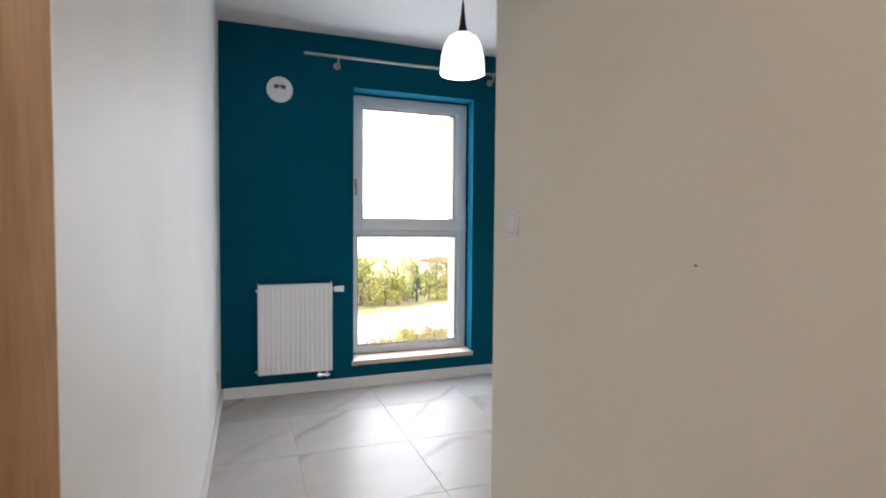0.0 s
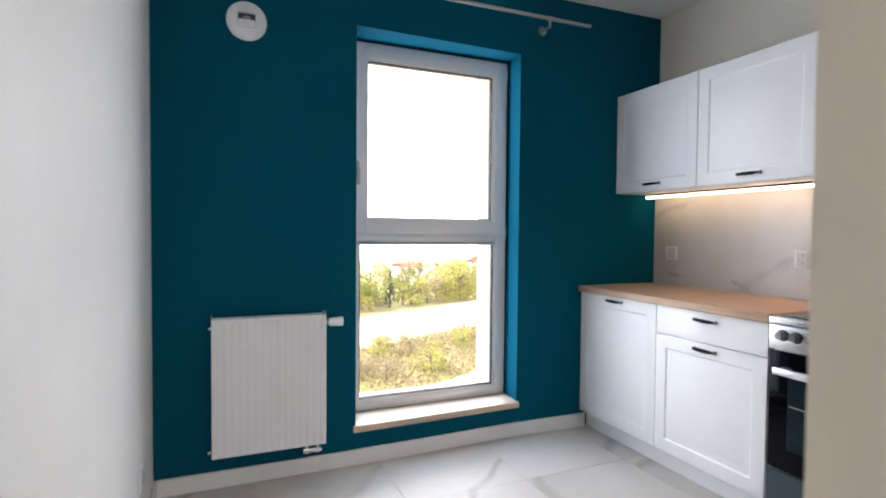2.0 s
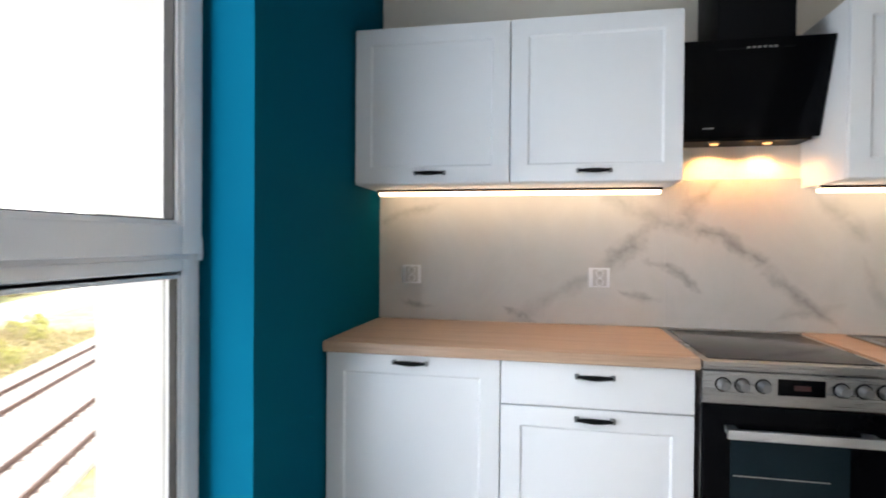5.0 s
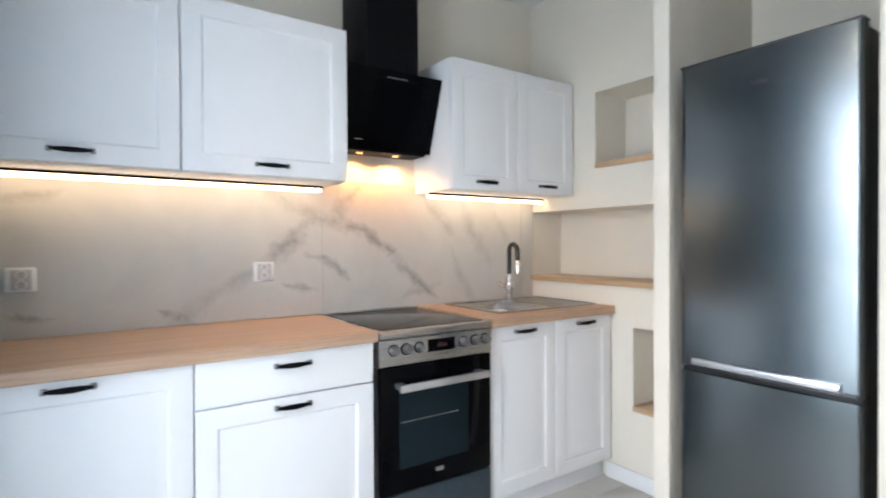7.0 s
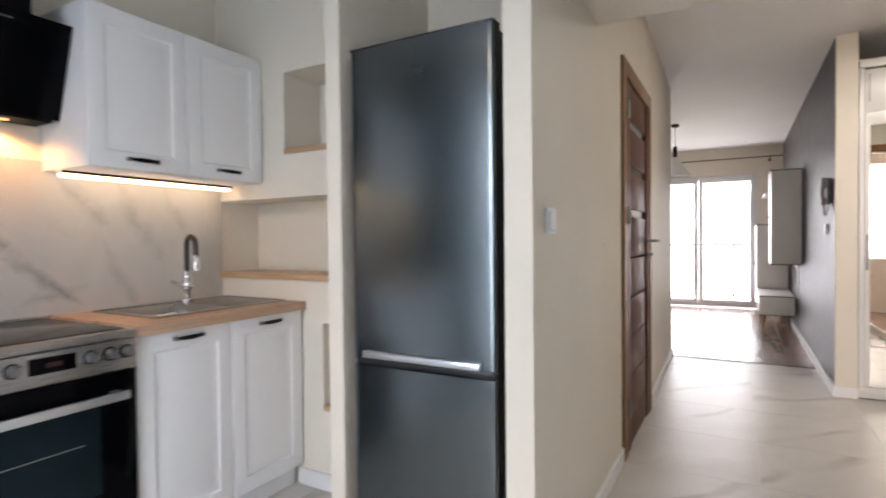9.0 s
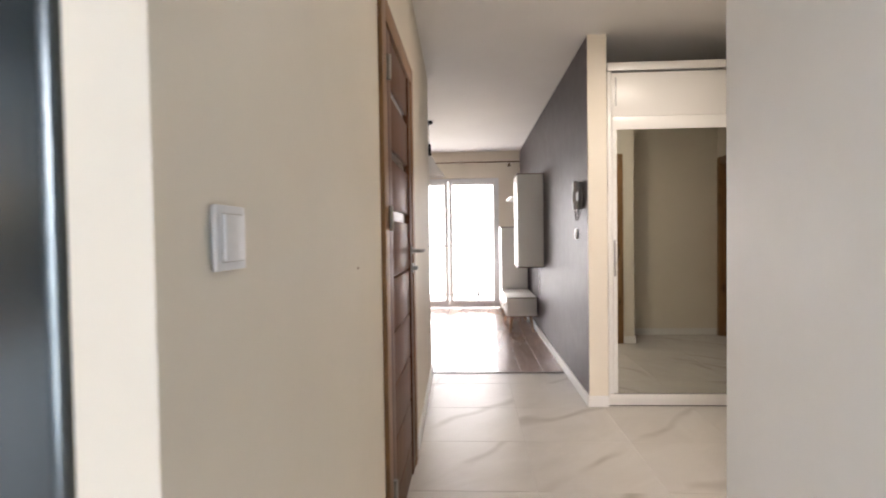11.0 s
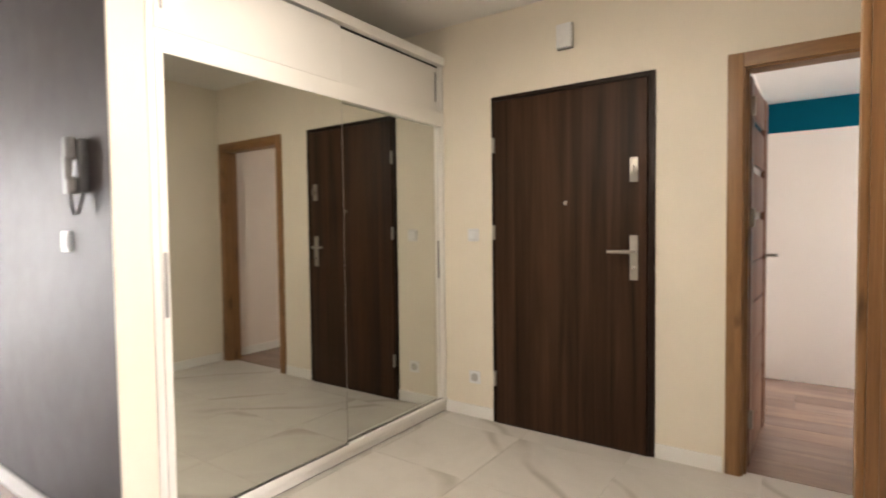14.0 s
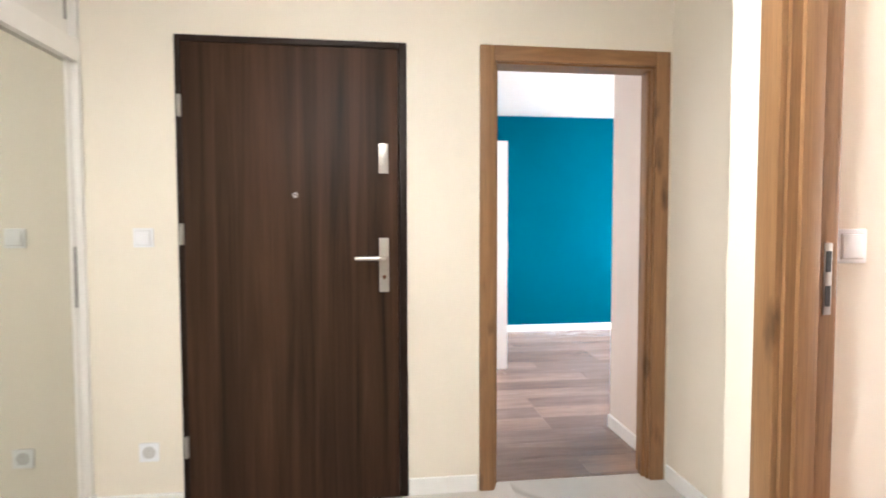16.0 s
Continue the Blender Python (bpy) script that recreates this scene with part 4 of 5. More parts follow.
box(b, (X1 - 0.010, Y0 + 0.010, 0.0042), (X1, Y1 - 0.010, 0.009), 0.002)
part("rim", b, SINK_STEEL, sink)
b = B()
loops = []
for k, z in ((0.0, 0.003), (0.006, -0.010), (0.016, -0.125), (0.05, -0.145)):
    loops.append([b.verts.new(p) for p in ((hx0 + k, hy0 + k, z), (hx1 - k, hy0 + k, z), (hx1 - k, hy1 - k, z), (hx0 + k, hy1 - k, z))])
for la, lb in zip(loops, loops[1:]):
    for i in range(4):
        b.faces.new((la[i], la[(i + 1) % 4], lb[(i + 1) % 4], lb[i]))
b.faces.new(loops[-1])
part("bowl", b, SINK_STEEL, sink)
part("drain", lathe(B(), ((hx0 + hx1) / 2, 0, -0.1445), [(0.04, 0.0), (0.04, 0.004), (0.03, 0.003), (0.0, 0.002)], 24), CHROME, sink)
for k in range(7):
    part("drainer_rib", box(B(), (0.075, -0.15 + 0.045 * k, 0.0042), (0.31, -0.138 + 0.045 * k, 0.0085), 0.003), SINK_STEEL, sink)

tap = thing("kitchen_tap", "chrome kitchen mixer tap with high curved spout", "tap", pose(2.390, 1.360, 0.8735, 0, 0, -6))
b = lathe(B(), (0, 0, 0), [(0.027, 0.0), (0.027, 0.008), (0.018, 0.014), (0.017, 0.045), (0.024, 0.056), (0.027, 0.078), (0.022, 0.096), (0.015, 0.104), (0.0165, 0.108), (0.0165, 0.122), (0.013, 0.128), (0.013, 0.14)], 24)
part("base", b, CHROME, tap)
pts = [(0, 0, 0.13), (0, 0, 0.245)] + [(-0.037 + 0.037 * math.cos(a), 0.0, 0.262 + 0.040 * math.sin(a)) for a in [math.pi * i / 10 for i in range(1, 11)]] + [(-0.076, 0.0, 0.215)]
part("spout", tube(B(), pts, [0.0125] * len(pts), 16), plain("dark_chrome", (0.07, 0.064, 0.06), 0.25, 0.85), tap, "dark brushed spout")
b = lathe(B(), (-0.077, 0, 0), [(0.0125, 0.214), (0.0150, 0.210), (0.0150, 0.180), (0.0165, 0.176), (0.0165, 0.150), (0.013, 0.146)], 20)
part("spray_head", b, CHROME, tap)
part("spray_switch", box(B(), (-0.097, -0.006, 0.182), (-0.090, 0.006, 0.202), 0.002), PLASTIC, tap, "white spray button")
part("lever", tube(B(), [(0, 0.02, 0.072), (0.004, 0.040, 0.080), (0.010, 0.072, 0.098)], [0.012, 0.008, 0.006]), CHROME, tap)

# hood
hood = thing("cooker_hood", "slanted black glass cooker hood with chimney", "cooker hood")
part("chimney", box(B(), (2.245, 2.025, 1.90), (2.497, 2.280, H - 0.002), 0.003), BLACK, hood)
b = B()
prof = [(2.262, 1.900), (2.497, 1.900), (2.497, 1.600), (2.370, 1.600)]
rings = [[b.verts.new((x, y, z)) for x, z in prof] for y in (1.915, 2.390)]
for i in range(4):
    b.faces.new((rings[0][i], rings[0][(i + 1) % 4], rings[1][(i + 1) % 4], rings[1][i]))
b.faces.new(rings[0])
b.faces.new(rings[1])
part("body", b, BLACK, hood, "", False)
b = B()
prof = [(2.236, 1.934), (2.254, 1.938), (2.363, 1.612), (2.345, 1.606)]
rings = [[b.verts.new((x, y, z)) for x, z in prof] for y in (1.902, 2.402)]
for i in range(4):
    b.faces.new((rings[0][i], rings[0][(i + 1) % 4], rings[1][(i + 1) % 4], rings[1][i]))
b.faces.new(rings[0])
b.faces.new(rings[1])
glass = part("front_glass", b, BLACK_GLASS, hood, "black glossy slanted glass", False)
for k in range(6):
    y = 2.084 + 0.0175 * k
    part("touch_mark", box(B(), (2.2412, y, 1.902), (2.2447, y + 0.010, 1.908)), SATIN, glass, "", False)
part("emblem_bar", box(B(), (2.3325, 2.262, 1.640), (2.3355, 2.300, 1.646)), SATIN, glass, "", False)
for y in (2.230, 2.042):
    part("lamp_lens", lathe(B(), (2.43, y, 1.5995), [(0.0, -0.004), (0.012, -0.004), (0.016, -0.001), (0.016, 0.0)], 20), SPOT_GLOW, hood, "glowing warm lamp lens")

# niche boards
for lo, hi, label in (((1.457, 0.842, 0.9655), (2.4865, 1.108, 0.993), "long oak board on the niche ledge"), ((1.562, 0.842, 1.5655), (2.0245, 1.098, 1.594), "oak board in the upper niche"),
                      ((1.562, 0.842, 0.3655), (1.7995, 1.098, 0.392), "oak board in the lower niche")):
    tagged(part("shelf_board", box(B(), lo, hi, 0.004), OAK_BOARD), label, "shelf", "niche boards")

# fridge
fr = thing("fridge", "tall brushed steel fridge-freezer in a narrow alcove", "fridge", pose(1.352, 1.430, 0, 0, 0, NORTH))
FW = 0.562
SIDE = plain("fridge_side", (0.014, 0.0145, 0.016), 0.35)


def bowed(z0, z1, name, parent):
    """Steel skin with a faint bow and tight corners over a dark door edge."""
    b, n = B(), 24
    rows = []
    for i in range(n + 1):
        u = 0.5 - 0.5 * math.cos(math.pi * i / n)
        x = FW * u
        edge = min(x, FW - x)
        y = 0.009 * (2 * u - 1) ** 2 + (0.006 * (1 - edge / 0.008) ** 2 if edge < 0.008 else 0)
        rows.append([b.verts.new((x, y, z0)), b.verts.new((x, y, z1)), b.verts.new((x, 0.022, z1)), b.verts.new((x, 0.022, z0))])
    for r0, r1 in zip(rows, rows[1:]):
        for k in range(4):
            b.faces.new((r0[k], r0[(k + 1) % 4], r1[(k + 1) % 4], r1[k]))
    b.faces.new(rows[0])
    b.faces.new(rows[-1])
    skin = part(name, b, FRIDGE_STEEL, parent)
    part("door_edge", box(B(), (0.002, 0.0225, z0 + 0.002), (FW - 0.002, 0.062, z1 - 0.002), 0.003), SIDE, skin, "dark plastic door edge")
    return skin


part("body", box(B(), (0.002, 0.066, 0.03), (FW - 0.002, 0.60, 1.815), 0.006), SIDE, fr, "dark grey fridge body")
up = bowed(0.722, 1.825, "fridge_door", fr)
part("cap", box(B(), (0.0, 0.004, 1.8255), (FW, 0.06, 1.834), 0.003), SIDE, up, "dark plastic door cap")
dn = bowed(0.05, 0.704, "freezer_door", fr)
part("gap_strip", box(B(), (0.003, 0.02, 0.7045), (FW - 0.003, 0.06, 0.7215)), SIDE, fr, "", False)
part("grip", box(B(), (0.052, -0.012, 0.733), (FW - 0.050, 0.012, 0.757), 0.005), ALU, up, "pale aluminium grip bar")
# shade of the gap below the grip, painted as a dark block
part("grip_groove", box(B(), (0.036, -0.004, 0.716), (FW - 0.006, 0.012, 0.7325), 0.003), SIDE, up, "dark block standing in for the shaded gap under the grip")
part("emblem", box(B(), (0.252, -0.0035, 1.702), (0.312, 0.004, 1.722), 0.002), plain("emblem_grey", (0.02, 0.026, 0.03), 0.4, 0.2), up)
part("foot_rail", box(B(), (0.02, 0.08, 0.0), (FW - 0.02, 0.55, 0.03)), BLACK, fr, "", False)

# radiator
rad = thing("radiator", "white ribbed panel radiator on the teal wall", "radiator", pose(-0.147, 3.502, 0.168))
RW, RH = 0.502, 0.632
b = B()
n = 14
xs, ys = [], []
for i in range(n):
    x = 0.022 + (RW - 0.044) * i / n
    w = (RW - 0.044) / n
    xs += [x, x + w * 0.34, x + w * 0.52, x + w * 0.82]
    ys += [0.0, 0.0, 0.0045, 0.0045]
xs.append(RW - 0.022)
ys.append(0.0)
rows = [[b.verts.new((x, y if 0 < j < 3 else 0.0, z)) for x, y in zip(xs, ys)] for j, z in enumerate((0.012, 0.03, RH - 0.05, RH - 0.028))]
for r0, r1 in zip(rows, rows[1:]):
    for i in range(len(xs) - 1):
        b.faces.new((r0[i], r0[i + 1], r1[i + 1], r1[i]))
part("front_panel", b, ENAMEL, rad)
for lo, hi in (((0.0, 0.0, 0.0), (0.0225, 0.018, RH - 0.012)), ((RW - 0.0225, 0.0, 0.0), (RW, 0.018, RH - 0.012)),
               ((0.0225, 0.0005, 0.0), (RW - 0.0225, 0.018, 0.0125)), ((0.0225, 0.0005, RH - 0.0285), (RW - 0.0225, 0.018, RH - 0.012))):
    part("panel_edge", box(B(), lo, hi, 0.004), ENAMEL, rad)
part("rear_panel", box(B(), (0.005, 0.055, 0.0), (RW - 0.005, 0.072, RH - 0.012), 0.003), ENAMEL, rad)
for x in (0.0, RW - 0.004):
    part("side_cover", box(B(), (x, 0.0185, 0.0), (x + 0.004, 0.076, RH), 0.001), ENAMEL, rad)
for k in range(12):
    z = 0.0045 + k * (RW - 0.012) / 12
    part("grille_slat", box(B(), (z, 0.008, RH - 0.016), (z + 0.030, 0.070, RH - 0.012), 0.001), ENAMEL, rad)
b = tube(B(), [(RW, 0.04, RH - 0.055), (RW + 0.03, 0.04, RH - 0.055)], 0.011)
part("valve", b, CHROME, rad)
b = cyl(B(), (RW + 0.02, 0.04, RH - 0.055), (RW + 0.085, 0.04, RH - 0.055), 0.019, 0.023)
part("thermostat_head", b, PLASTIC, rad, "white thermostat head")
b = B()
for x in (RW - 0.085, RW - 0.035):
    cyl(b, (x, 0.04, -0.05), (x, 0.04, 0.0), 0.009)
    tube(b, [(x, 0.04, -0.045), (x, 0.07, -0.052), (x, 0.097, -0.052)], 0.008)
box(b, (RW - 0.105, 0.028, -0.045), (RW - 0.015, 0.052, -0.025), 0.004)
part("connection_block", b, CHROME, rad, "chrome connection block")
for x in (-0.004, RW - 0.016):
    part("plug", cyl(B(), (x, 0.04, 0.02 if x < 0 else RH - 0.06), (x - 0.012 if x < 0 else x, 0.04, 0.02 if x < 0 else RH - 0.055), 0.009), CHROME, rad)
part("plug", cyl(B(), (-0.012, 0.04, RH - 0.055), (0.0, 0.04, RH - 0.055), 0.009), CHROME, rad)
part("bracket", box(B(), (0.08, 0.072, 0.05), (0.12, 0.098, RH - 0.08)), ENAMEL, rad, "", False)
part("bracket", box(B(), (RW - 0.12, 0.072, 0.05), (RW - 0.08, 0.098, RH - 0.08)), ENAMEL, rad, "", False)

# air vent
vent = thing("air_vent", "round white plastic air vent on the teal wall", "vent", pose(0.007, 3.599, 2.138))
part("disc", lathe(B(), (0, 0, 0), [(0.088, 0.0), (0.088, 0.006), (0.078, 0.016), (0.05, 0.021), (0.0, 0.022)], 40, "y"), PLASTIC, vent)
b = B()
ring(b, -0.043, -0.034, 0.043, 0.034, 0.006, -0.030, -0.020, 0.002)
part("slot_frame", b, PLASTIC, vent)
for k in range(3):
    part("slat", box(B(), (-0.036, -0.0285, 0.004 + 0.009 * k), (0.036, -0.0218, 0.0065 + 0.009 * k)), GREY_PLASTIC, vent, "", False)
part("flap", box(B(), (-0.036, -0.0285, -0.0275), (0.036, -0.0218, 0.000), 0.002), PLASTIC, vent)
# dark sheet behind the slats paints in the depth shade of the slot
part("slot_back", box(B(), (-0.037, -0.0216, -0.028), (0.037, -0.0206, 0.028)), SEAL_AND_GAP, vent, "dark sheet standing in for the shaded slot", False)


def curtain_rod(label, x0, x1, y, z, wall_y, supports, r=0.010, metal=SATIN):
    u = thing("curtain_rod", label, "curtain rod")
    part("rod", cyl(B(), (x0, y, z), (x1, y, z), r), metal, u)
    for x in supports:
        b = cyl(B(), (x, wall_y, z - 0.045), (x, wall_y + (y - wall_y) * 0.12, z - 0.045), 0.025)
        tube(b, [(x, wall_y + (y - wall_y) * 0.1, z - 0.045), (x, y, z - 0.045), (x, y, z - 0.008)], 0.007)
        cyl(b, (x - 0.012, y, z), (x + 0.012, y, z), r + 0.004)
        part("bracket", b, metal, u)


curtain_rod("slim satin curtain rod above the kitchen window", 0.165, 1.88, 3.52, 2.385, 3.599, (0.40, 1.60))
curtain_rod("slim curtain rod above the balcony door", -0.46, 2.60, -6.54, 2.37, -6.659, (-0.30, 2.30), 0.010, plain("bronze", (0.16, 0.11, 0.06), 0.4, 0.8))

# kitchen pendant
pen = thing("pendant_lamp", "lit white opal glass bell pendant on dark cord", "pendant lamp", pose(0.89, 2.40, 0.05))
part("ceiling_cup", lathe(B(), (0, 0, H - 0.05), [(0.05, -0.0005), (0.05, -0.02), (0.02, -0.035), (0.004, -0.035)], 24), WALNUT_EDGE, pen)
part("cord", cyl(B(), (0, 0, 2.33), (0, 0, H - 0.08), 0.0035, None, 8), BLACK, pen)
part("socket_cone", lathe(B(), (0, 0, -0.031), [(0.006, 2.37), (0.009, 2.33), (0.017, 2.26), (0.026, 2.218), (0.030, 2.208)], 24), WALNUT_EDGE, pen, "dark tapered lamp holder")
prof = [(0.028, 2.209), (0.05, 2.205), (0.085, 2.18), (0.112, 2.13), (0.126, 2.07), (0.132, 2.00), (0.133, 1.962), (0.129, 1.962), (0.128, 2.00), (0.121, 2.07), (0.107, 2.127), (0.08, 2.174), (0.04, 2.197)]
part("shade", lathe(B(), (0, 0, 0), [(0.908 * r, 1.966 + 0.87 * (z - 1.962)) for r, z in prof], 40), SHADE, pen, "lit opal glass bell")

# ---- hall ----
wd = thing("wardrobe", "built-in white wardrobe with mirrored sliding doors", "wardrobe", pose(-0.607, -1.704, 0, 0, 0, NORTH))
WW, WH = 1.920, 2.362
part("plinth", box(B(), (0.0, 0.0, 0.009), (WW, 0.62, 0.052), 0.003), LACQ, wd)
# dark strip: the shade under the plinth, put into the colour
part("shadow_gap", box(B(), (0.004, 0.012, 0.0), (WW - 0.004, 0.60, 0.0085)), SEAL_AND_GAP, wd, "dark strip standing in for the shade under the plinth", False)
# thin dark strips painted in for the shaded gap below each mirror door
for x0, x1, y in ((0.031, 0.985, -0.009), (0.986, WW - 0.031, 0.014)):
    part("track_seal", box(B(), (x0, y, 0.0902), (x1, y + 0.006, 0.0925)), SEAL_AND_GAP, wd, "thin dark strip standing in for the shaded gap under the doors", False)
part("bottom_rail", box(B(), (0.0, -0.012, 0.0525), (WW, 0.62, 0.090), 0.003), LACQ, wd, "white floor rail")
for x0, x1 in ((0.0, 0.030), (WW - 0.030, WW)):
    part("side_panel", box(B(), (x0, 0.0, 0.0905), (x1, 0.62, WH - 0.055), 0.003), LACQ, wd)
# shade above the recessed upper doors, painted as a solid dark block
part("track_gap", box(B(), (0.0305, 0.034 - 0.004, 2.2945), (WW - 0.0305, 0.060, WH - 0.055)), SEAL_AND_GAP, wd, "dark block standing in for shade above the upper doors", False)
part("top_panel", box(B(), (0.0, -0.012, WH - 0.0545), (WW, 0.62, WH), 0.004), LACQ, wd)
part("fascia", box(B(), (0.0305, -0.006, 1.908), (WW - 0.0305, 0.060, 1.996), 0.002), LACQ, wd)
part("middle_shelf", box(B(), (0.0305, 0.0605, 1.915), (WW - 0.0305, 0.60, 1.945), 0.002), LACQ, wd)
part("back_panel", box(B(), (0.0305, 0.60, 0.0905), (WW - 0.0305, 0.62, 1.9145)), LACQ, wd, "", False)


def mirror_door(x0, x1, y, stile, grip):
    """Mirror on a thin backing, with one white stile: at x0 for grip < 0, at x1 otherwise."""
    s0, s1 = (x0, x0 + stile) if grip < 0 else (x1 - stile, x1)
    m0, m1 = (s1 + 0.0005, x1 - 0.001) if grip < 0 else (x0 + 0.001, s0 - 0.0005)
    b = box(B(), (m0 + 0.002, y + 0.0092, 0.093), (m1 - 0.002, y + 0.011, 1.913))
    box(b, (s0, y, 0.093), (s1, y + 0.0091, 1.913), 0.003)
    d = part("sliding_door", b, LACQ, wd, "white framed sliding door")
    part("mirror", box(B(), (m0, y + 0.004, 0.0935), (m1, y + 0.009, 1.9125)), MIRROR, d, "clear silver mirror", False)
    gx = s0 + 0.006 if grip < 0 else s0 + 0.014
    part("grip", box(B(), (gx, y - 0.006, 0.905), (gx + 0.014, y + 0.001, 1.155), 0.003), GRIP, d, "vertical metal grip")


mirror_door(0.031, 0.985, -0.004, 0.030, -1)
mirror_door(0.972, WW - 0.031, 0.020, 0.046, 1)
part("edge_profile", box(B(), (0.9855, -0.0005, 0.0935), (0.9885, 0.008, 1.9075), 0.001), SATIN, wd, "thin metal edge of the mirror")
for x0, x1, y, s in ((0.031, 0.985, -0.004, -1), (0.965, WW - 0.031, 0.028, 1)):
    d = part("upper_door", box(B(), (x0, y, 1.9975), (x1, y + 0.018, 2.294), 0.003), LACQ, wd, "plain white upper sliding door")
    gx = x0 + 0.018 if s < 0 else x1 - 0.030
    part("grip", box(B(), (gx, y - 0.006, 2.070), (gx + 0.012, y + 0.001, 2.262), 0.003), GRIP, d, "vertical metal grip")

bell = thing("door_chime", "small white plastic chime box above the entrance door", "door chime", pose(-2.529, -0.852, 2.252, 0, 0, WEST))
part("box_cover", box(B(), (-0.045, -0.034, 0), (0.045, 0, 0.135), 0.006), PLASTIC, bell)
part("base_plate", box(B(), (-0.047, -0.008, -0.006), (0.047, 0, 0.139), 0.003), GREY_PLASTIC, bell, "grey back plate")

ic = thing("intercom", "grey door intercom with handset on the dark wall", "intercom", pose(-0.474, -1.920, 1.335, 0, 0, WEST))
part("base", box(B(), (-0.040, -0.030, 0.045), (0.040, 0, 0.245), 0.010, 3), GREY_PLASTIC, ic)
b = box(B(), (-0.030, -0.062, 0.165), (0.018, -0.028, 0.250), 0.012, 3)
box(b, (-0.024, -0.066, 0.09), (0.012, -0.040, 0.18), 0.010, 3)
box(b, (-0.030, -0.062, 0.040), (0.018, -0.028, 0.105), 0.012, 3)
part("handset", b, GREY_PLASTIC, ic)
part("cable", tube(B(), [(-0.006, -0.045, 0.042), (-0.012, -0.042, 0.0), (-0.004, -0.038, -0.035), (0.012, -0.03, -0.03), (0.022, -0.022, 0.01), (0.024, -0.015, 0.05)], 0.006, 8), GREY_PLASTIC, ic)

hl = thing("ceiling_lamp", "small lit round ceiling lamp in the hall", "ceiling lamp", pose(-0.76, -0.60, 0))
part("canopy", lathe(B(), (0, 0, 0), [(0.0, H - 0.0005), (0.11, H - 0.0005), (0.11, H - 0.02), (0.10, H - 0.022), (0.0, H - 0.022)], 32), SATIN, hl)
part("diffuser", lathe(B(), (0, 0, 0), [(0.0, H - 0.023), (0.098, H - 0.023), (0.096, H - 0.05), (0.06, H - 0.078), (0.0, H - 0.086)], 32), HALL_GLOW, hl, "glowing glass diffuser")

# ---- living room ----
EDGE = plain("dark_wood_edge", (0.10, 0.055, 0.035), 0.4)


def leg(parent, x, y, top, sx, sy):
    part("leg", tube(B(), [(x + sx * 0.03, y + sy * 0.03, 0.0), (x, y, top)], [0.013, 0.022], 12), LEG_WOOD, parent, "splayed wooden leg")


def sideboard(name, label, m, w, h, d, z0, doors, legs=True, category="cabinet"):
    """Scandinavian white cabinet with dark top edge; front plane y=0."""
    u = thing(name, label, category, m)
    part("body", box(B(), (0.004, 0.02, z0), (w - 0.004, d, z0 + h - 0.014), 0.002), LACQ, u)
    part("top_board", box(B(), (0.0, -0.004, z0 + h - 0.0135), (w, d, z0 + h - 0.003), 0.002), EDGE, u, "dark brown edge under the top")
    part("top_sheet", box(B(), (0.001, -0.003, z0 + h - 0.0027), (w - 0.001, d - 0.001, z0 + h), 0.001), LACQ, u)
    part("bottom_edge", box(B(), (0.0, 0.0, z0 - 0.012), (w, d, z0 - 0.0005), 0.002), EDGE, u)
    for x0, x1, za, zb, kx, kz in doors:
        f = part("door", box(B(), (x0, 0.0, za), (x1, 0.018, zb), 0.003), LACQ, u)
        k = lathe(B(), (kx, -0.0005, kz), [(0.006, 0.0), (0.006, 0.012), (0.013, 0.018), (0.011, 0.025), (0.0, 0.026)], 16, "y")
        part("knob", k, LEG_WOOD, f, "small wooden knob")
    if legs:
        for x, sx in ((0.07, -1), (w - 0.07, 1)):
            for y, sy in ((0.07, -1), (d - 0.07, 1)):
                leg(u, x, y, z0 - 0.012, sx, sy)
    return u


sideboard("hanging_cabinet", "white tall wall-hung cabinet on the dark wall", pose(-0.188, -4.39, 0, 0, 0, WEST), 0.45, 1.045, 0.2855, 0.84,
          [(0.005, 0.445, 0.844, 1.868, 0.40, 1.36)], False)
sideboard("tv_bench", "low white TV bench on splayed wooden legs", pose(-0.090, -5.455, 0, 0, 0, WEST), 1.00, 0.228, 0.367, 0.208,
                  [(0.005, 0.495, 0.213, 0.416, 0.25, 0.315), (0.505, 0.995, 0.213, 0.416, 0.75, 0.315)], True, "TV bench")
sideboard("highboard", "white upright cabinet on short wooden legs", pose(-0.092, -6.02, 0, 0, 0, WEST), 0.55, 1.11, 0.363, 0.205,
          [(0.005, 0.545, 0.21, 1.295, 0.50, 0.78)], True)
tagged(part("wall_shelf", box(B(), (-0.472, -5.30, 1.650), (-0.150, -4.395, 1.672), 0.003), LACQ), "slim white shelf on the dark wall", "shelf")
tagged(part("cable_duct", box(B(), (-0.474, -4.300, 0.44), (-0.466, -4.285, 0.825), 0.002), PLASTIC), "white cable running down the dark wall", "cable")

lp = thing("pendant_lamp", "pale metal cone pendant over the living room", "pendant lamp", pose(0.82, -4.30, 0))
part("ceiling_cup", lathe(B(), (0, 0, 0), [(0.05, H - 0.0005), (0.05, H - 0.03), (0.01, H - 0.04)], 24), BLACK, lp)
part("cord", cyl(B(), (0, 0, 2.28), (0, 0, H - 0.03), 0.003, None, 8), BLACK, lp)
part("holder", cyl(B(), (0, 0, 2.15), (0, 0, 2.285), 0.028, 0.024), BLACK, lp, "black lamp holder")
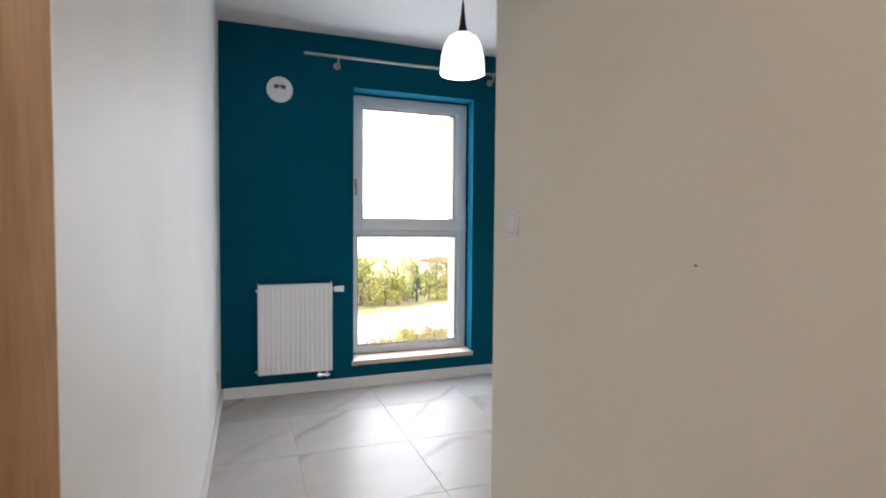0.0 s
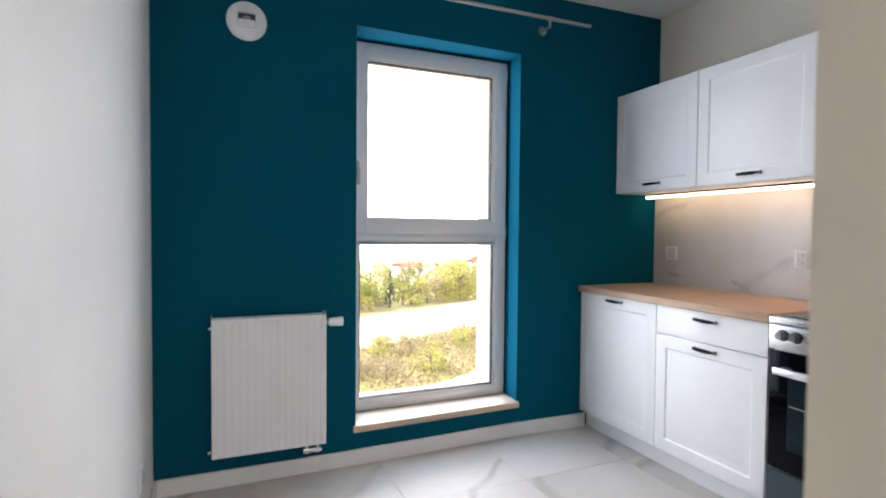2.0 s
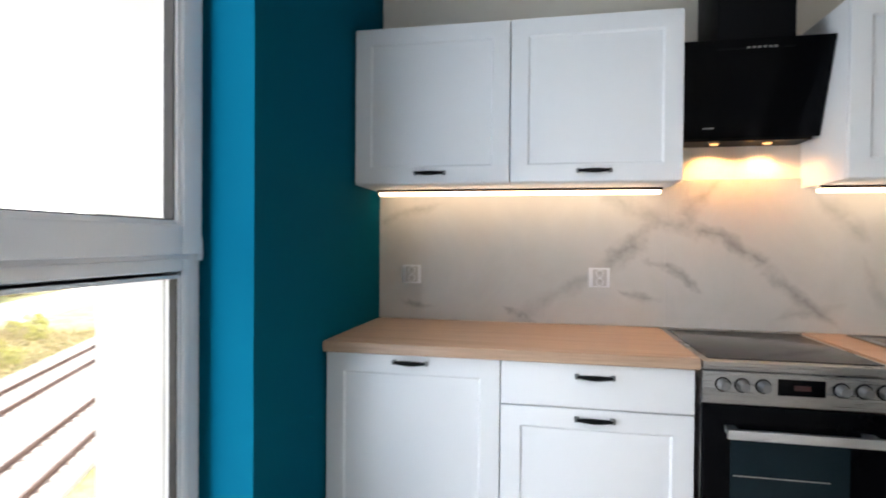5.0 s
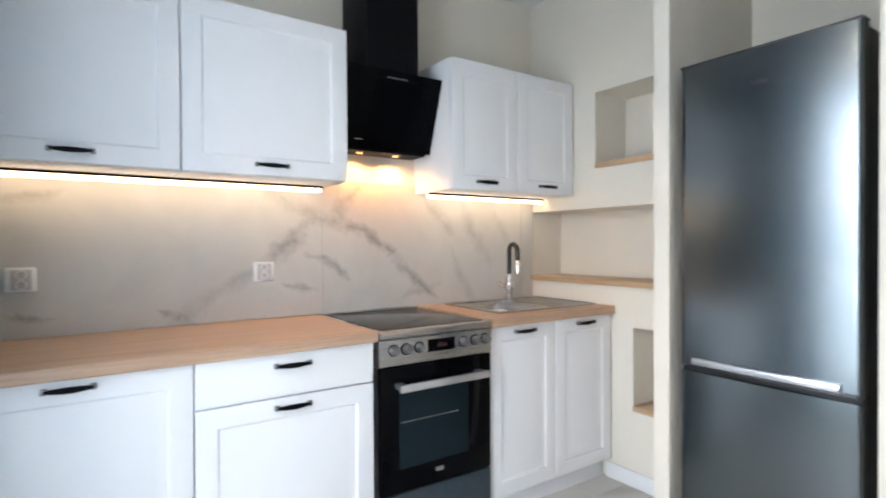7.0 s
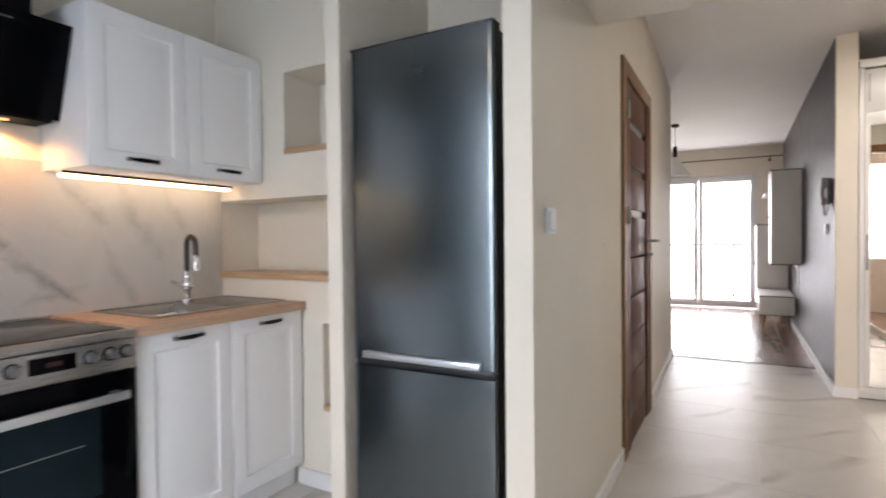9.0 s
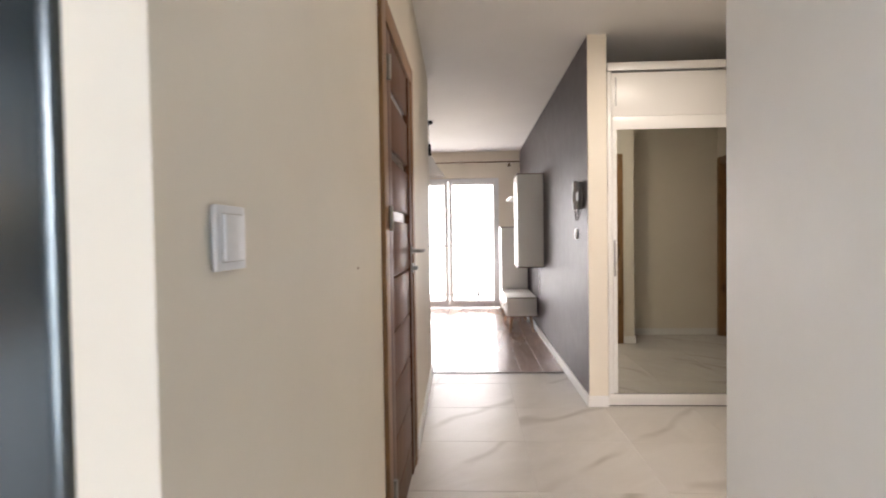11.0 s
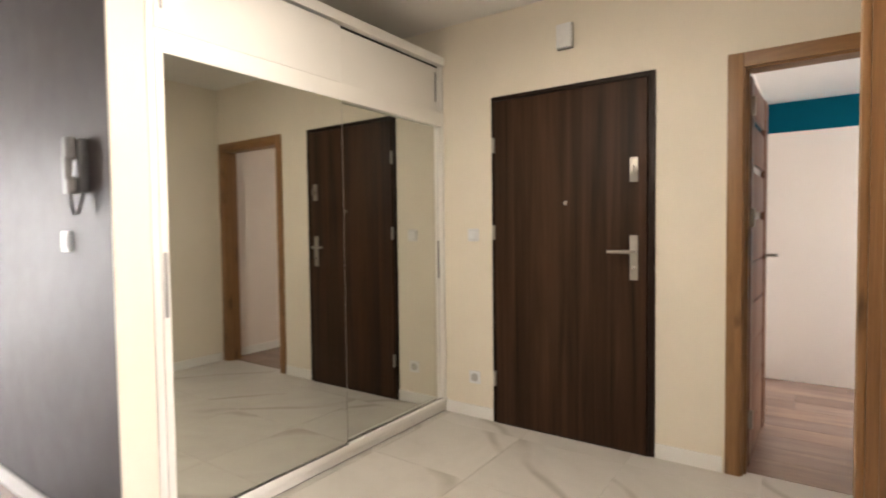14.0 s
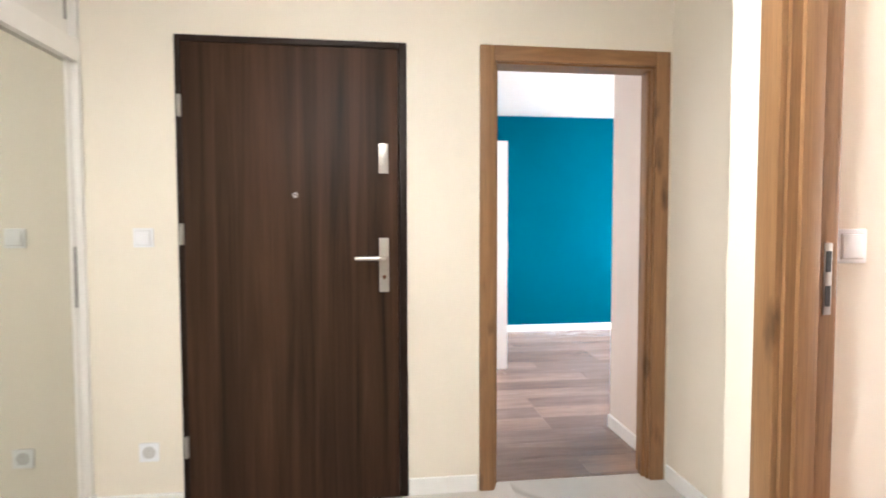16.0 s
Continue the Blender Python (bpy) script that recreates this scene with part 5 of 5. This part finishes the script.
part("shade", lathe(B(), (0, 0, 0), [(0.030, 2.15), (0.05, 2.12), (0.10, 2.03), (0.165, 1.945), (0.185, 1.905), (0.181, 1.905), (0.16, 1.943), (0.095, 2.026), (0.045, 2.115), (0.026, 2.14)], 36), LACQ, lp, "pale enamelled cone")

# balcony
setting("balcony_slab", box(B(), (-0.8, -8.10, -0.20), (3.2, -6.79, -0.03), 0.01), paint("concrete", (0.42, 0.41, 0.39), 0.8, 0.1, 0.3, 60), "pale concrete balcony slab", "balcony")
RAIL = plain("grey_rail_paint", (0.10, 0.10, 0.105), 0.5)
rail = thing("balcony_railing", "slim grey metal balcony railing", "railing")
part("top_rail", box(B(), (-0.8, -8.05, 0.985), (3.2, -8.01, 1.02), 0.004), RAIL, rail)
part("bottom_rail", box(B(), (-0.8, -8.045, 0.06), (3.2, -8.015, 0.085), 0.003), RAIL, rail)
for k in range(5):
    part("post", box(B(), (-0.8 + 0.98 * k, -8.05, -0.03), (-0.76 + 0.98 * k, -8.01, 0.985), 0.003), RAIL, rail)
bar = mesh_of("baluster", box(B(), (-0.005, -0.005, 0.085), (0.005, 0.005, 0.985)), RAIL)
for k in range(34):
    if k % 9 == 0:
        continue
    o = new("baluster", bar)
    o.parent, o.location = rail, (-0.78 + 0.1089 * k, -8.03, 0)

# ---- bedroom ----
cup = thing("tall_wardrobe", "plain white tall wardrobe beside the teal wall", "wardrobe", pose(-4.55, -0.085, 0))
part("side_panel", box(B(), (-0.02, 0.0, 0.0), (0.0, 0.69, 1.952), 0.002), LACQ, cup)
part("carcass", box(B(), (-1.52, 0.0, 0.0), (-0.0205, 0.670, 1.952), 0.002), LACQ, cup)
for k in range(3):
    f = part("door", box(B(), (-1.518 + 0.499 * k, 0.6705, 0.06), (-1.024 + 0.499 * k, 0.689, 1.946), 0.002), LACQ, cup)
    part("grip", box(B(), (-1.06 + 0.499 * k, 0.689, 0.95), (-1.048 + 0.499 * k, 0.708, 1.1), 0.003), SATIN, f)

# ---- outside ----
def ground_mat():
    m, n, l, bs = nodes_of("meadow")
    v = place_vec(n, l)
    r = ramp(n, [(0.30, (0.24, 0.185, 0.11)), (0.45, (0.34, 0.28, 0.16)), (0.58, (0.24, 0.27, 0.09)), (0.75, (0.42, 0.37, 0.23))])
    l.new(noise_node(n, l, v, 0.55, 8, 0.7, 0.4).outputs[0], r.inputs[0])
    l.new(r.outputs[0], bs.inputs["Base Color"])
    bs.inputs["Roughness"].default_value = 0.95
    bump_to(n, l, bs, noise_node(n, l, v, 6, 5, 0.7).outputs[0], 0.6, 0.1)
    return m


G = -6.0
b = B()
g = [b.verts.new((x, y, G)) for x, y in ((-900, -900), (900, -900), (900, 900), (-900, 900))]
b.faces.new(g)
setting("ground", b, ground_mat(), "dry spring meadow reaching to the horizon", "ground")
DIR = Vector((0.902, 0.432, 0))
NRM = Vector((-0.432, 0.902, 0))


def strip_box(bm, at, half, wide, z0, z1):
    vs = bmesh.ops.create_cube(bm, size=1.0)["verts"]
    m = Matrix.Translation((at.x, at.y, (z0 + z1) / 2)) @ Matrix.Rotation(math.atan2(DIR.y, DIR.x), 4, "Z") @ Matrix.Diagonal((2 * half, wide, z1 - z0, 1))
    bmesh.ops.transform(bm, matrix=m, verts=vs)


mid = Vector((10.2, 21.2, 0))
field = B()
strip_box(field, Vector((20, 43.0, 0)), 160, 9.0, G, G + 0.05)
setting("pale_field", field, paint("dry_field", (0.52, 0.50, 0.36), 0.9, 0.12, 0.4, 4), "pale sunlit field beyond the railway", "field")
bed = B()
near = mid - NRM * 1.7
strip_box(bed, near, 160, 8.2, G, G + 0.18)
setting("ballast", bed, paint("ballast_gravel", (0.30, 0.265, 0.23), 0.9, 0.2, 0.8, 12), "brown gravel bed under the rails", "railway bed")
for k, off in enumerate((-2.6, 1.7)):
    tr = thing("railway_track", "rusty rails on pale sleepers below the window", "railway track", group="railway tracks")
    for s in (-0.75, 0.75):
        r = B()
        strip_box(r, near + NRM * (off + s), 150, 0.07, G + 0.30, G + 0.46)
        strip_box(r, near + NRM * (off + s), 150, 0.16, G + 0.28, G + 0.30)
        part("rail", r, plain("rusty_rail", (0.10, 0.06, 0.045), 0.5, 0.5), tr, "", False)
    sm = bpy.data.meshes.get("sleeper") or mesh_of("sleeper", box(B(), (-0.13, -1.25, 0), (0.13, 1.25, 0.13), 0.01), paint("sleeper_concrete", (0.40, 0.36, 0.32), 0.9, 0.15, 0.3, 20))
    for i in range(90):
        o = new("sleeper", sm)
        p = near + NRM * off + DIR * (-16 + 0.62 * i)
        o.parent, o.location, o.rotation_euler = tr, (p.x, p.y, G + 0.15), (0, 0, math.atan2(DIR.y, DIR.x))

post = thing("trackside_post", "slim pale trackside post beside the rails", "post", pose(13.3, 24.5, G))
part("shaft", cyl(B(), (0, 0, 0), (0, 0, 2.5), 0.12, 0.09, 12), PVC, post)
part("collar", cyl(B(), (0, 0, 2.2), (0, 0, 2.32), 0.13, 0.13, 12), ALU, post)


def leaf_mat(name, c):
    m, n, l, bs = nodes_of(name)
    i = n.new("ShaderNodeNewGeometry")
    r = ramp(n, [(0.0, tuple(v * 0.55 for v in c)), (0.5, c), (1.0, tuple(min(1, v * 1.5) for v in c))])
    l.new(i.outputs["Random Per Island"], r.inputs[0])
    l.new(r.outputs[0], bs.inputs["Base Color"])
    bs.inputs["Roughness"].default_value = 0.6
    thin, both = n.new("ShaderNodeBsdfTranslucent"), n.new("ShaderNodeMixShader")
    l.new(r.outputs[0], thin.inputs["Color"])
    both.inputs[0].default_value = 0.4
    l.new(bs.outputs[0], both.inputs[1])
    l.new(thin.outputs[0], both.inputs[2])
    l.new(both.outputs[0], n["Material Output"].inputs["Surface"])
    return m


LEAVES = [leaf_mat("spring_leaves", (0.22, 0.26, 0.07)), leaf_mat("yellow_leaves", (0.34, 0.33, 0.10)), leaf_mat("bare_twigs", (0.31, 0.26, 0.15)), leaf_mat("dark_needles", (0.035, 0.075, 0.045))]
BARK = paint("bark", (0.13, 0.10, 0.075), 0.9, 0.2, 0.8, 25)
rng = random.Random(4)


def leaf_cloud(clumps, per, size):
    """Many small quads scattered in soft clumps."""
    verts, faces = [], []
    for cx, cy, cz, rad in clumps:
        for _ in range(per):
            d = Vector((rng.gauss(0, 1), rng.gauss(0, 1), rng.gauss(0, 1))).normalized() * rad * rng.random() ** 0.4
            p = Vector((cx, cy, cz)) + d
            a = Vector((rng.gauss(0, 1), rng.gauss(0, 1), rng.gauss(0, 1))).normalized()
            u = a.orthogonal().normalized() * size * rng.uniform(0.6, 1.3)
            v = a.cross(u) * 0.6
            k = len(verts)
            verts += [p - u, p + v, p + u, p - v]
            faces.append((k, k + 1, k + 2, k + 3))
    return verts, faces


def make_tree(name, label, h, wide, mat, conifer=False, size=0.12):
    t = thing(name, label, "tree" if name != "bush" else "bush")
    trunk = tube(B(), [(0, 0, -0.1), (0.05 * wide, 0, h * 0.3), (0, 0.04 * wide, h * 0.62), (0, 0, h * 0.9)], [0.05 * h ** 0.8, 0.04 * h ** 0.8, 0.022 * h ** 0.8, 0.008], 9)
    for k in range(7):
        a, z = rng.uniform(0, 6.28), h * rng.uniform(0.2, 0.65)
        L = wide * rng.uniform(0.45, 0.8)
        tube(trunk, [(0, 0, z), (0.5 * L * math.cos(a), 0.5 * L * math.sin(a), z + 0.12 * h), (L * math.cos(a), L * math.sin(a), z + 0.2 * h)], [0.018 * h ** 0.8, 0.012 * h ** 0.8, 0.004], 6)
    part("trunk", trunk, BARK, t)
    clumps = []
    for k in range(26):
        if conifer:
            z = h * (0.12 + 0.86 * k / 25)
            r = wide * (1 - k / 26) * 0.75
            a = k * 2.4
            clumps.append((r * math.cos(a) * 0.7, r * math.sin(a) * 0.7, z, 0.25 * wide * (1.15 - k / 26)))
        else:
            a, q = rng.uniform(0, 6.28), wide * rng.random() ** 0.5
            z = h * rng.uniform(0.30 if name == "tree" else 0.12, 0.95)
            q *= 1.1 - abs(z / h - 0.55)
            clumps.append((q * math.cos(a), q * math.sin(a), z, wide * rng.uniform(0.2, 0.36)))
    verts, faces = leaf_cloud(clumps, 70, size)
    me = bpy.data.meshes.new("crown")
    me.from_pydata(verts, [], faces)
    me.materials.append(mat)
    c = new("crown", me)
    c.parent = t
    return t


kinds = [make_tree("tree", "broad spring tree with fresh green leaves", 6.5, 2.8, LEAVES[0]),
         make_tree("tree", "loose yellow-green tree in early leaf", 6.0, 2.4, LEAVES[1]),
         make_tree("tree", "thin brown tree with few leaves", 6.8, 2.2, LEAVES[2]),
         make_tree("tree", "dark green spruce among the shrubs", 8.0, 1.9, LEAVES[3], True)]
shrubs = [make_tree("bush", "yellow-green shrub on the embankment", 1.7, 1.3, LEAVES[1], False, 0.07),
          make_tree("bush", "brown dry shrub on the embankment", 1.4, 1.4, LEAVES[2], False, 0.06)]
used = set()


def plant(proto, x, y, z, s):
    m = pose(x, y, z, 0, 0, rng.uniform(0, 360))
    if proto not in used:
        used.add(proto)
        proto.matrix_world = m
        o = proto
    else:
        o = copy_thing(proto, m)
    o.scale = (s, s, s * rng.uniform(0.85, 1.12))
    return o


for i in range(46):
    along, off = -40 + 2.5 * i + rng.uniform(-1, 1), rng.uniform(-2, 9)
    p = Vector((18, 52.5, 0)) + DIR * along + NRM * off
    tagged(plant(kinds[rng.choice((0, 0, 1, 1, 2, 2, 0))], p.x, p.y, G, rng.uniform(0.5, 0.85)), group="tree line")
for p, s in ((Vector((14.9, 48.9, 0)), 0.50), (Vector((44, 66, 0)), 0.7)):
    tagged(plant(kinds[3], p.x, p.y, G, s), group="tree line")
for i in range(44):
    p = mid + DIR * rng.uniform(-14, 34) + NRM * rng.uniform(3.6, 11.0)
    tagged(plant(shrubs[i % 2], p.x, p.y, G, rng.uniform(0.3, 0.75)), group="embankment shrubs")
for i in range(40):
    p = Vector((18, 50.5, 0)) + DIR * (-36 + 2.2 * i) + NRM * rng.uniform(-1.5, 2.5)
    tagged(plant(shrubs[i % 3 == 2], p.x, p.y, G, rng.uniform(1.2, 2.2)), group="tree line")

# dry leaves, ivy and grass on the slope between rails and field
litter_v, litter_f = [], []
for _ in range(34000):
    p = mid + DIR * rng.uniform(-14, 30) + NRM * rng.uniform(2.6, 11.2)
    z = G + rng.random() ** 2 * 0.45
    a = Vector((rng.gauss(0, 1), rng.gauss(0, 1), rng.gauss(0.6, 1))).normalized()
    u = a.orthogonal().normalized() * rng.uniform(0.04, 0.11)
    v = a.cross(u) * rng.uniform(0.4, 0.8)
    c, k = Vector((p.x, p.y, z)), len(litter_v)
    litter_v += [c - u, c + v, c + u, c - v]
    litter_f.append((k, k + 1, k + 2, k + 3))
me = bpy.data.meshes.new("undergrowth")
me.from_pydata(litter_v, [], litter_f)
me.materials.append(leaf_mat("dry_undergrowth", (0.30, 0.25, 0.12)))
tagged(new("undergrowth", me), "dry ivy and fallen leaves on the railway slope", "undergrowth", "", "stuff")

ROOF = paint("red_roof_tiles", (0.20, 0.085, 0.06), 0.8, 0.15, 0.4, 10)


def house(label, x, y, w, d, h, turn, rise=3.2):
    u = thing("house", label, "house", pose(x, y, G, 0, 0, turn))
    part("wall", box(B(), (-w / 2, -d / 2, 0), (w / 2, d / 2, h)), TRIM, u, "white rendered wall", False)
    b = B()
    vs = [b.verts.new(c) for c in ((-w / 2 - 0.4, -d / 2 - 0.5, h), (w / 2 + 0.4, -d / 2 - 0.5, h), (w / 2 + 0.4, d / 2 + 0.5, h), (-w / 2 - 0.4, d / 2 + 0.5, h), (-w / 2 - 0.4, 0, h + rise), (w / 2 + 0.4, 0, h + rise))]
    for f in ((0, 1, 5, 4), (2, 3, 4, 5), (0, 4, 3), (1, 2, 5), (3, 2, 1, 0)):
        b.faces.new([vs[i] for i in f])
    part("roof", b, ROOF, u, "red tiled gable roof", False)
    for k in range(3):
        for z in (0.9, 3.6):
            if z + 1.3 > h:
                continue
            wx = -w / 2 + (k + 0.5) * w / 3
            f = part("window", ring(B(), wx - 0.55, z, wx + 0.55, z + 1.25, 0.09, -d / 2 - 0.03, -d / 2 + 0.02, 0), PVC, u, "", False)
            part("pane", box(B(), (wx - 0.46, -d / 2 - 0.012, z + 0.09), (wx + 0.46, -d / 2 - 0.004, z + 1.16)), BLACK_GLASS, f, "", False)
    return u


house("white house with red tiled roof among trees", 42.2, 80, 4.2, 6, 2.2, 24, 1.7)
house("small white outbuilding behind the tree line", 26.2, 76, 3.2, 4, 2.1, 15, 0.5)

# glowing white sheets beyond the distance, added in place of a bright hazy sky
for name, y, power in (("backdrop_north", 130.0, 2.0), ("backdrop_south", -52.0, 3.0)):
    SKY_SHEET = glow("sky_glow_sheet", (1.0, 1.0, 1.0), power)
    b = B()
    vs = [b.verts.new(c) for c in ((-160, y, G - 0.3), (260, y, G - 0.3), (260, y, 120), (-160, y, 120))]
    b.faces.new(vs)
    setting(name, b, SKY_SHEET, "glowing white sheet standing in for the hazy sky", "backdrop")

# ---- floors ----
fl = setting("floor", box(B(), (-2.60, -2.60, -0.12), (2.62, 3.87, -0.003)), GROUT, "large polished marble-look floor tiles", "floor")
TX, TY, S = 0.04, 0.13, 0.60
meshes = {}


def piece(name, x0, y0, x1, y1, z0, z1, material, parent, gap):
    key = (name, round(x1 - x0, 3), round(y1 - y0, 3))
    if key not in meshes:
        w, d = (x1 - x0) / 2 - gap / 2, (y1 - y0) / 2 - gap / 2
        bm = B()
        c = 0.0008
        lo = [bm.verts.new((sx * w, sy * d, z0)) for sx, sy in ((-1, -1), (1, -1), (1, 1), (-1, 1))]
        md = [bm.verts.new((sx * w, sy * d, z1 - c)) for sx, sy in ((-1, -1), (1, -1), (1, 1), (-1, 1))]
        up = [bm.verts.new((sx * (w - c), sy * (d - c), z1)) for sx, sy in ((-1, -1), (1, -1), (1, 1), (-1, 1))]
        for a, e in ((lo, md), (md, up)):
            for i in range(4):
                bm.faces.new((a[i], a[(i + 1) % 4], e[(i + 1) % 4], e[i]))
        bm.faces.new(up)
        meshes[key] = mesh_of(name, bm, material)
    o = new(name, meshes[key])
    o.parent, o.location = parent, ((x0 + x1) / 2, (y0 + y1) / 2, 0)
    return o


for i in range(-5, 6):
    for j in range(-6, 7):
        x0, y0 = max(TX + S * i, -2.59), max(TY + S * j, -2.59)
        x1, y1 = min(TX + S * (i + 1), 2.50), min(TY + S * (j + 1), 3.60)
        if x1 - x0 > 0.02 and y1 - y0 > 0.02:
            piece("tile", x0, y0, x1, y1, -0.010, 0.0, TILE, fl, 0.0018)


def planks(parent, x0, y0, x1, y1, wide=0.193, long=1.285):
    i, x = 0, x0
    while x < x1 - 0.01:
        xe = min(x + wide, x1)
        y = y0 - rng.choice((0.0, 0.32, 0.64, 0.96))
        while y < y1 - 0.01:
            a, e = max(y, y0), min(y + long, y1)
            if e - a > 0.02:
                piece("plank", x, round(a, 3), xe, round(e, 3), -0.008, 0.0, LAMINATE, parent, 0.0014)
            y += long
        x += wide


lf = setting("floor_living", box(B(), (-0.60, -6.78, -0.12), (4.5, -2.601, -0.004)), SEAL_AND_GAP, "brown wood-look laminate in the living room", "floor")
planks(lf, -0.474, -6.67, 4.40, -2.60)
bf = setting("floor_bedroom", box(B(), (-6.20, -0.20, -0.12), (-2.601, 3.87, -0.004)), SEAL_AND_GAP, "brown wood-look laminate in the bedroom", "floor")
planks(bf, -6.10, -0.09, -2.60, 3.60)
setting("threshold_strip", box(B(), (-0.462, -2.618, 0.0003), (0.679, -2.586, 0.006), 0.002), plain("bronze_strip", (0.07, 0.04, 0.025), 0.4, 0.5), "dark metal strip between tiles and laminate", "threshold")
sf = setting("floor_small_room", box(box(B(), (-1.284, 0.502, 0.0006), (-0.491, 1.001, 0.006)), (-3.09, 1.001, 0.0006), (-0.491, 3.59, 0.006)), LAMINATE, "brown laminate in the small room", "floor")
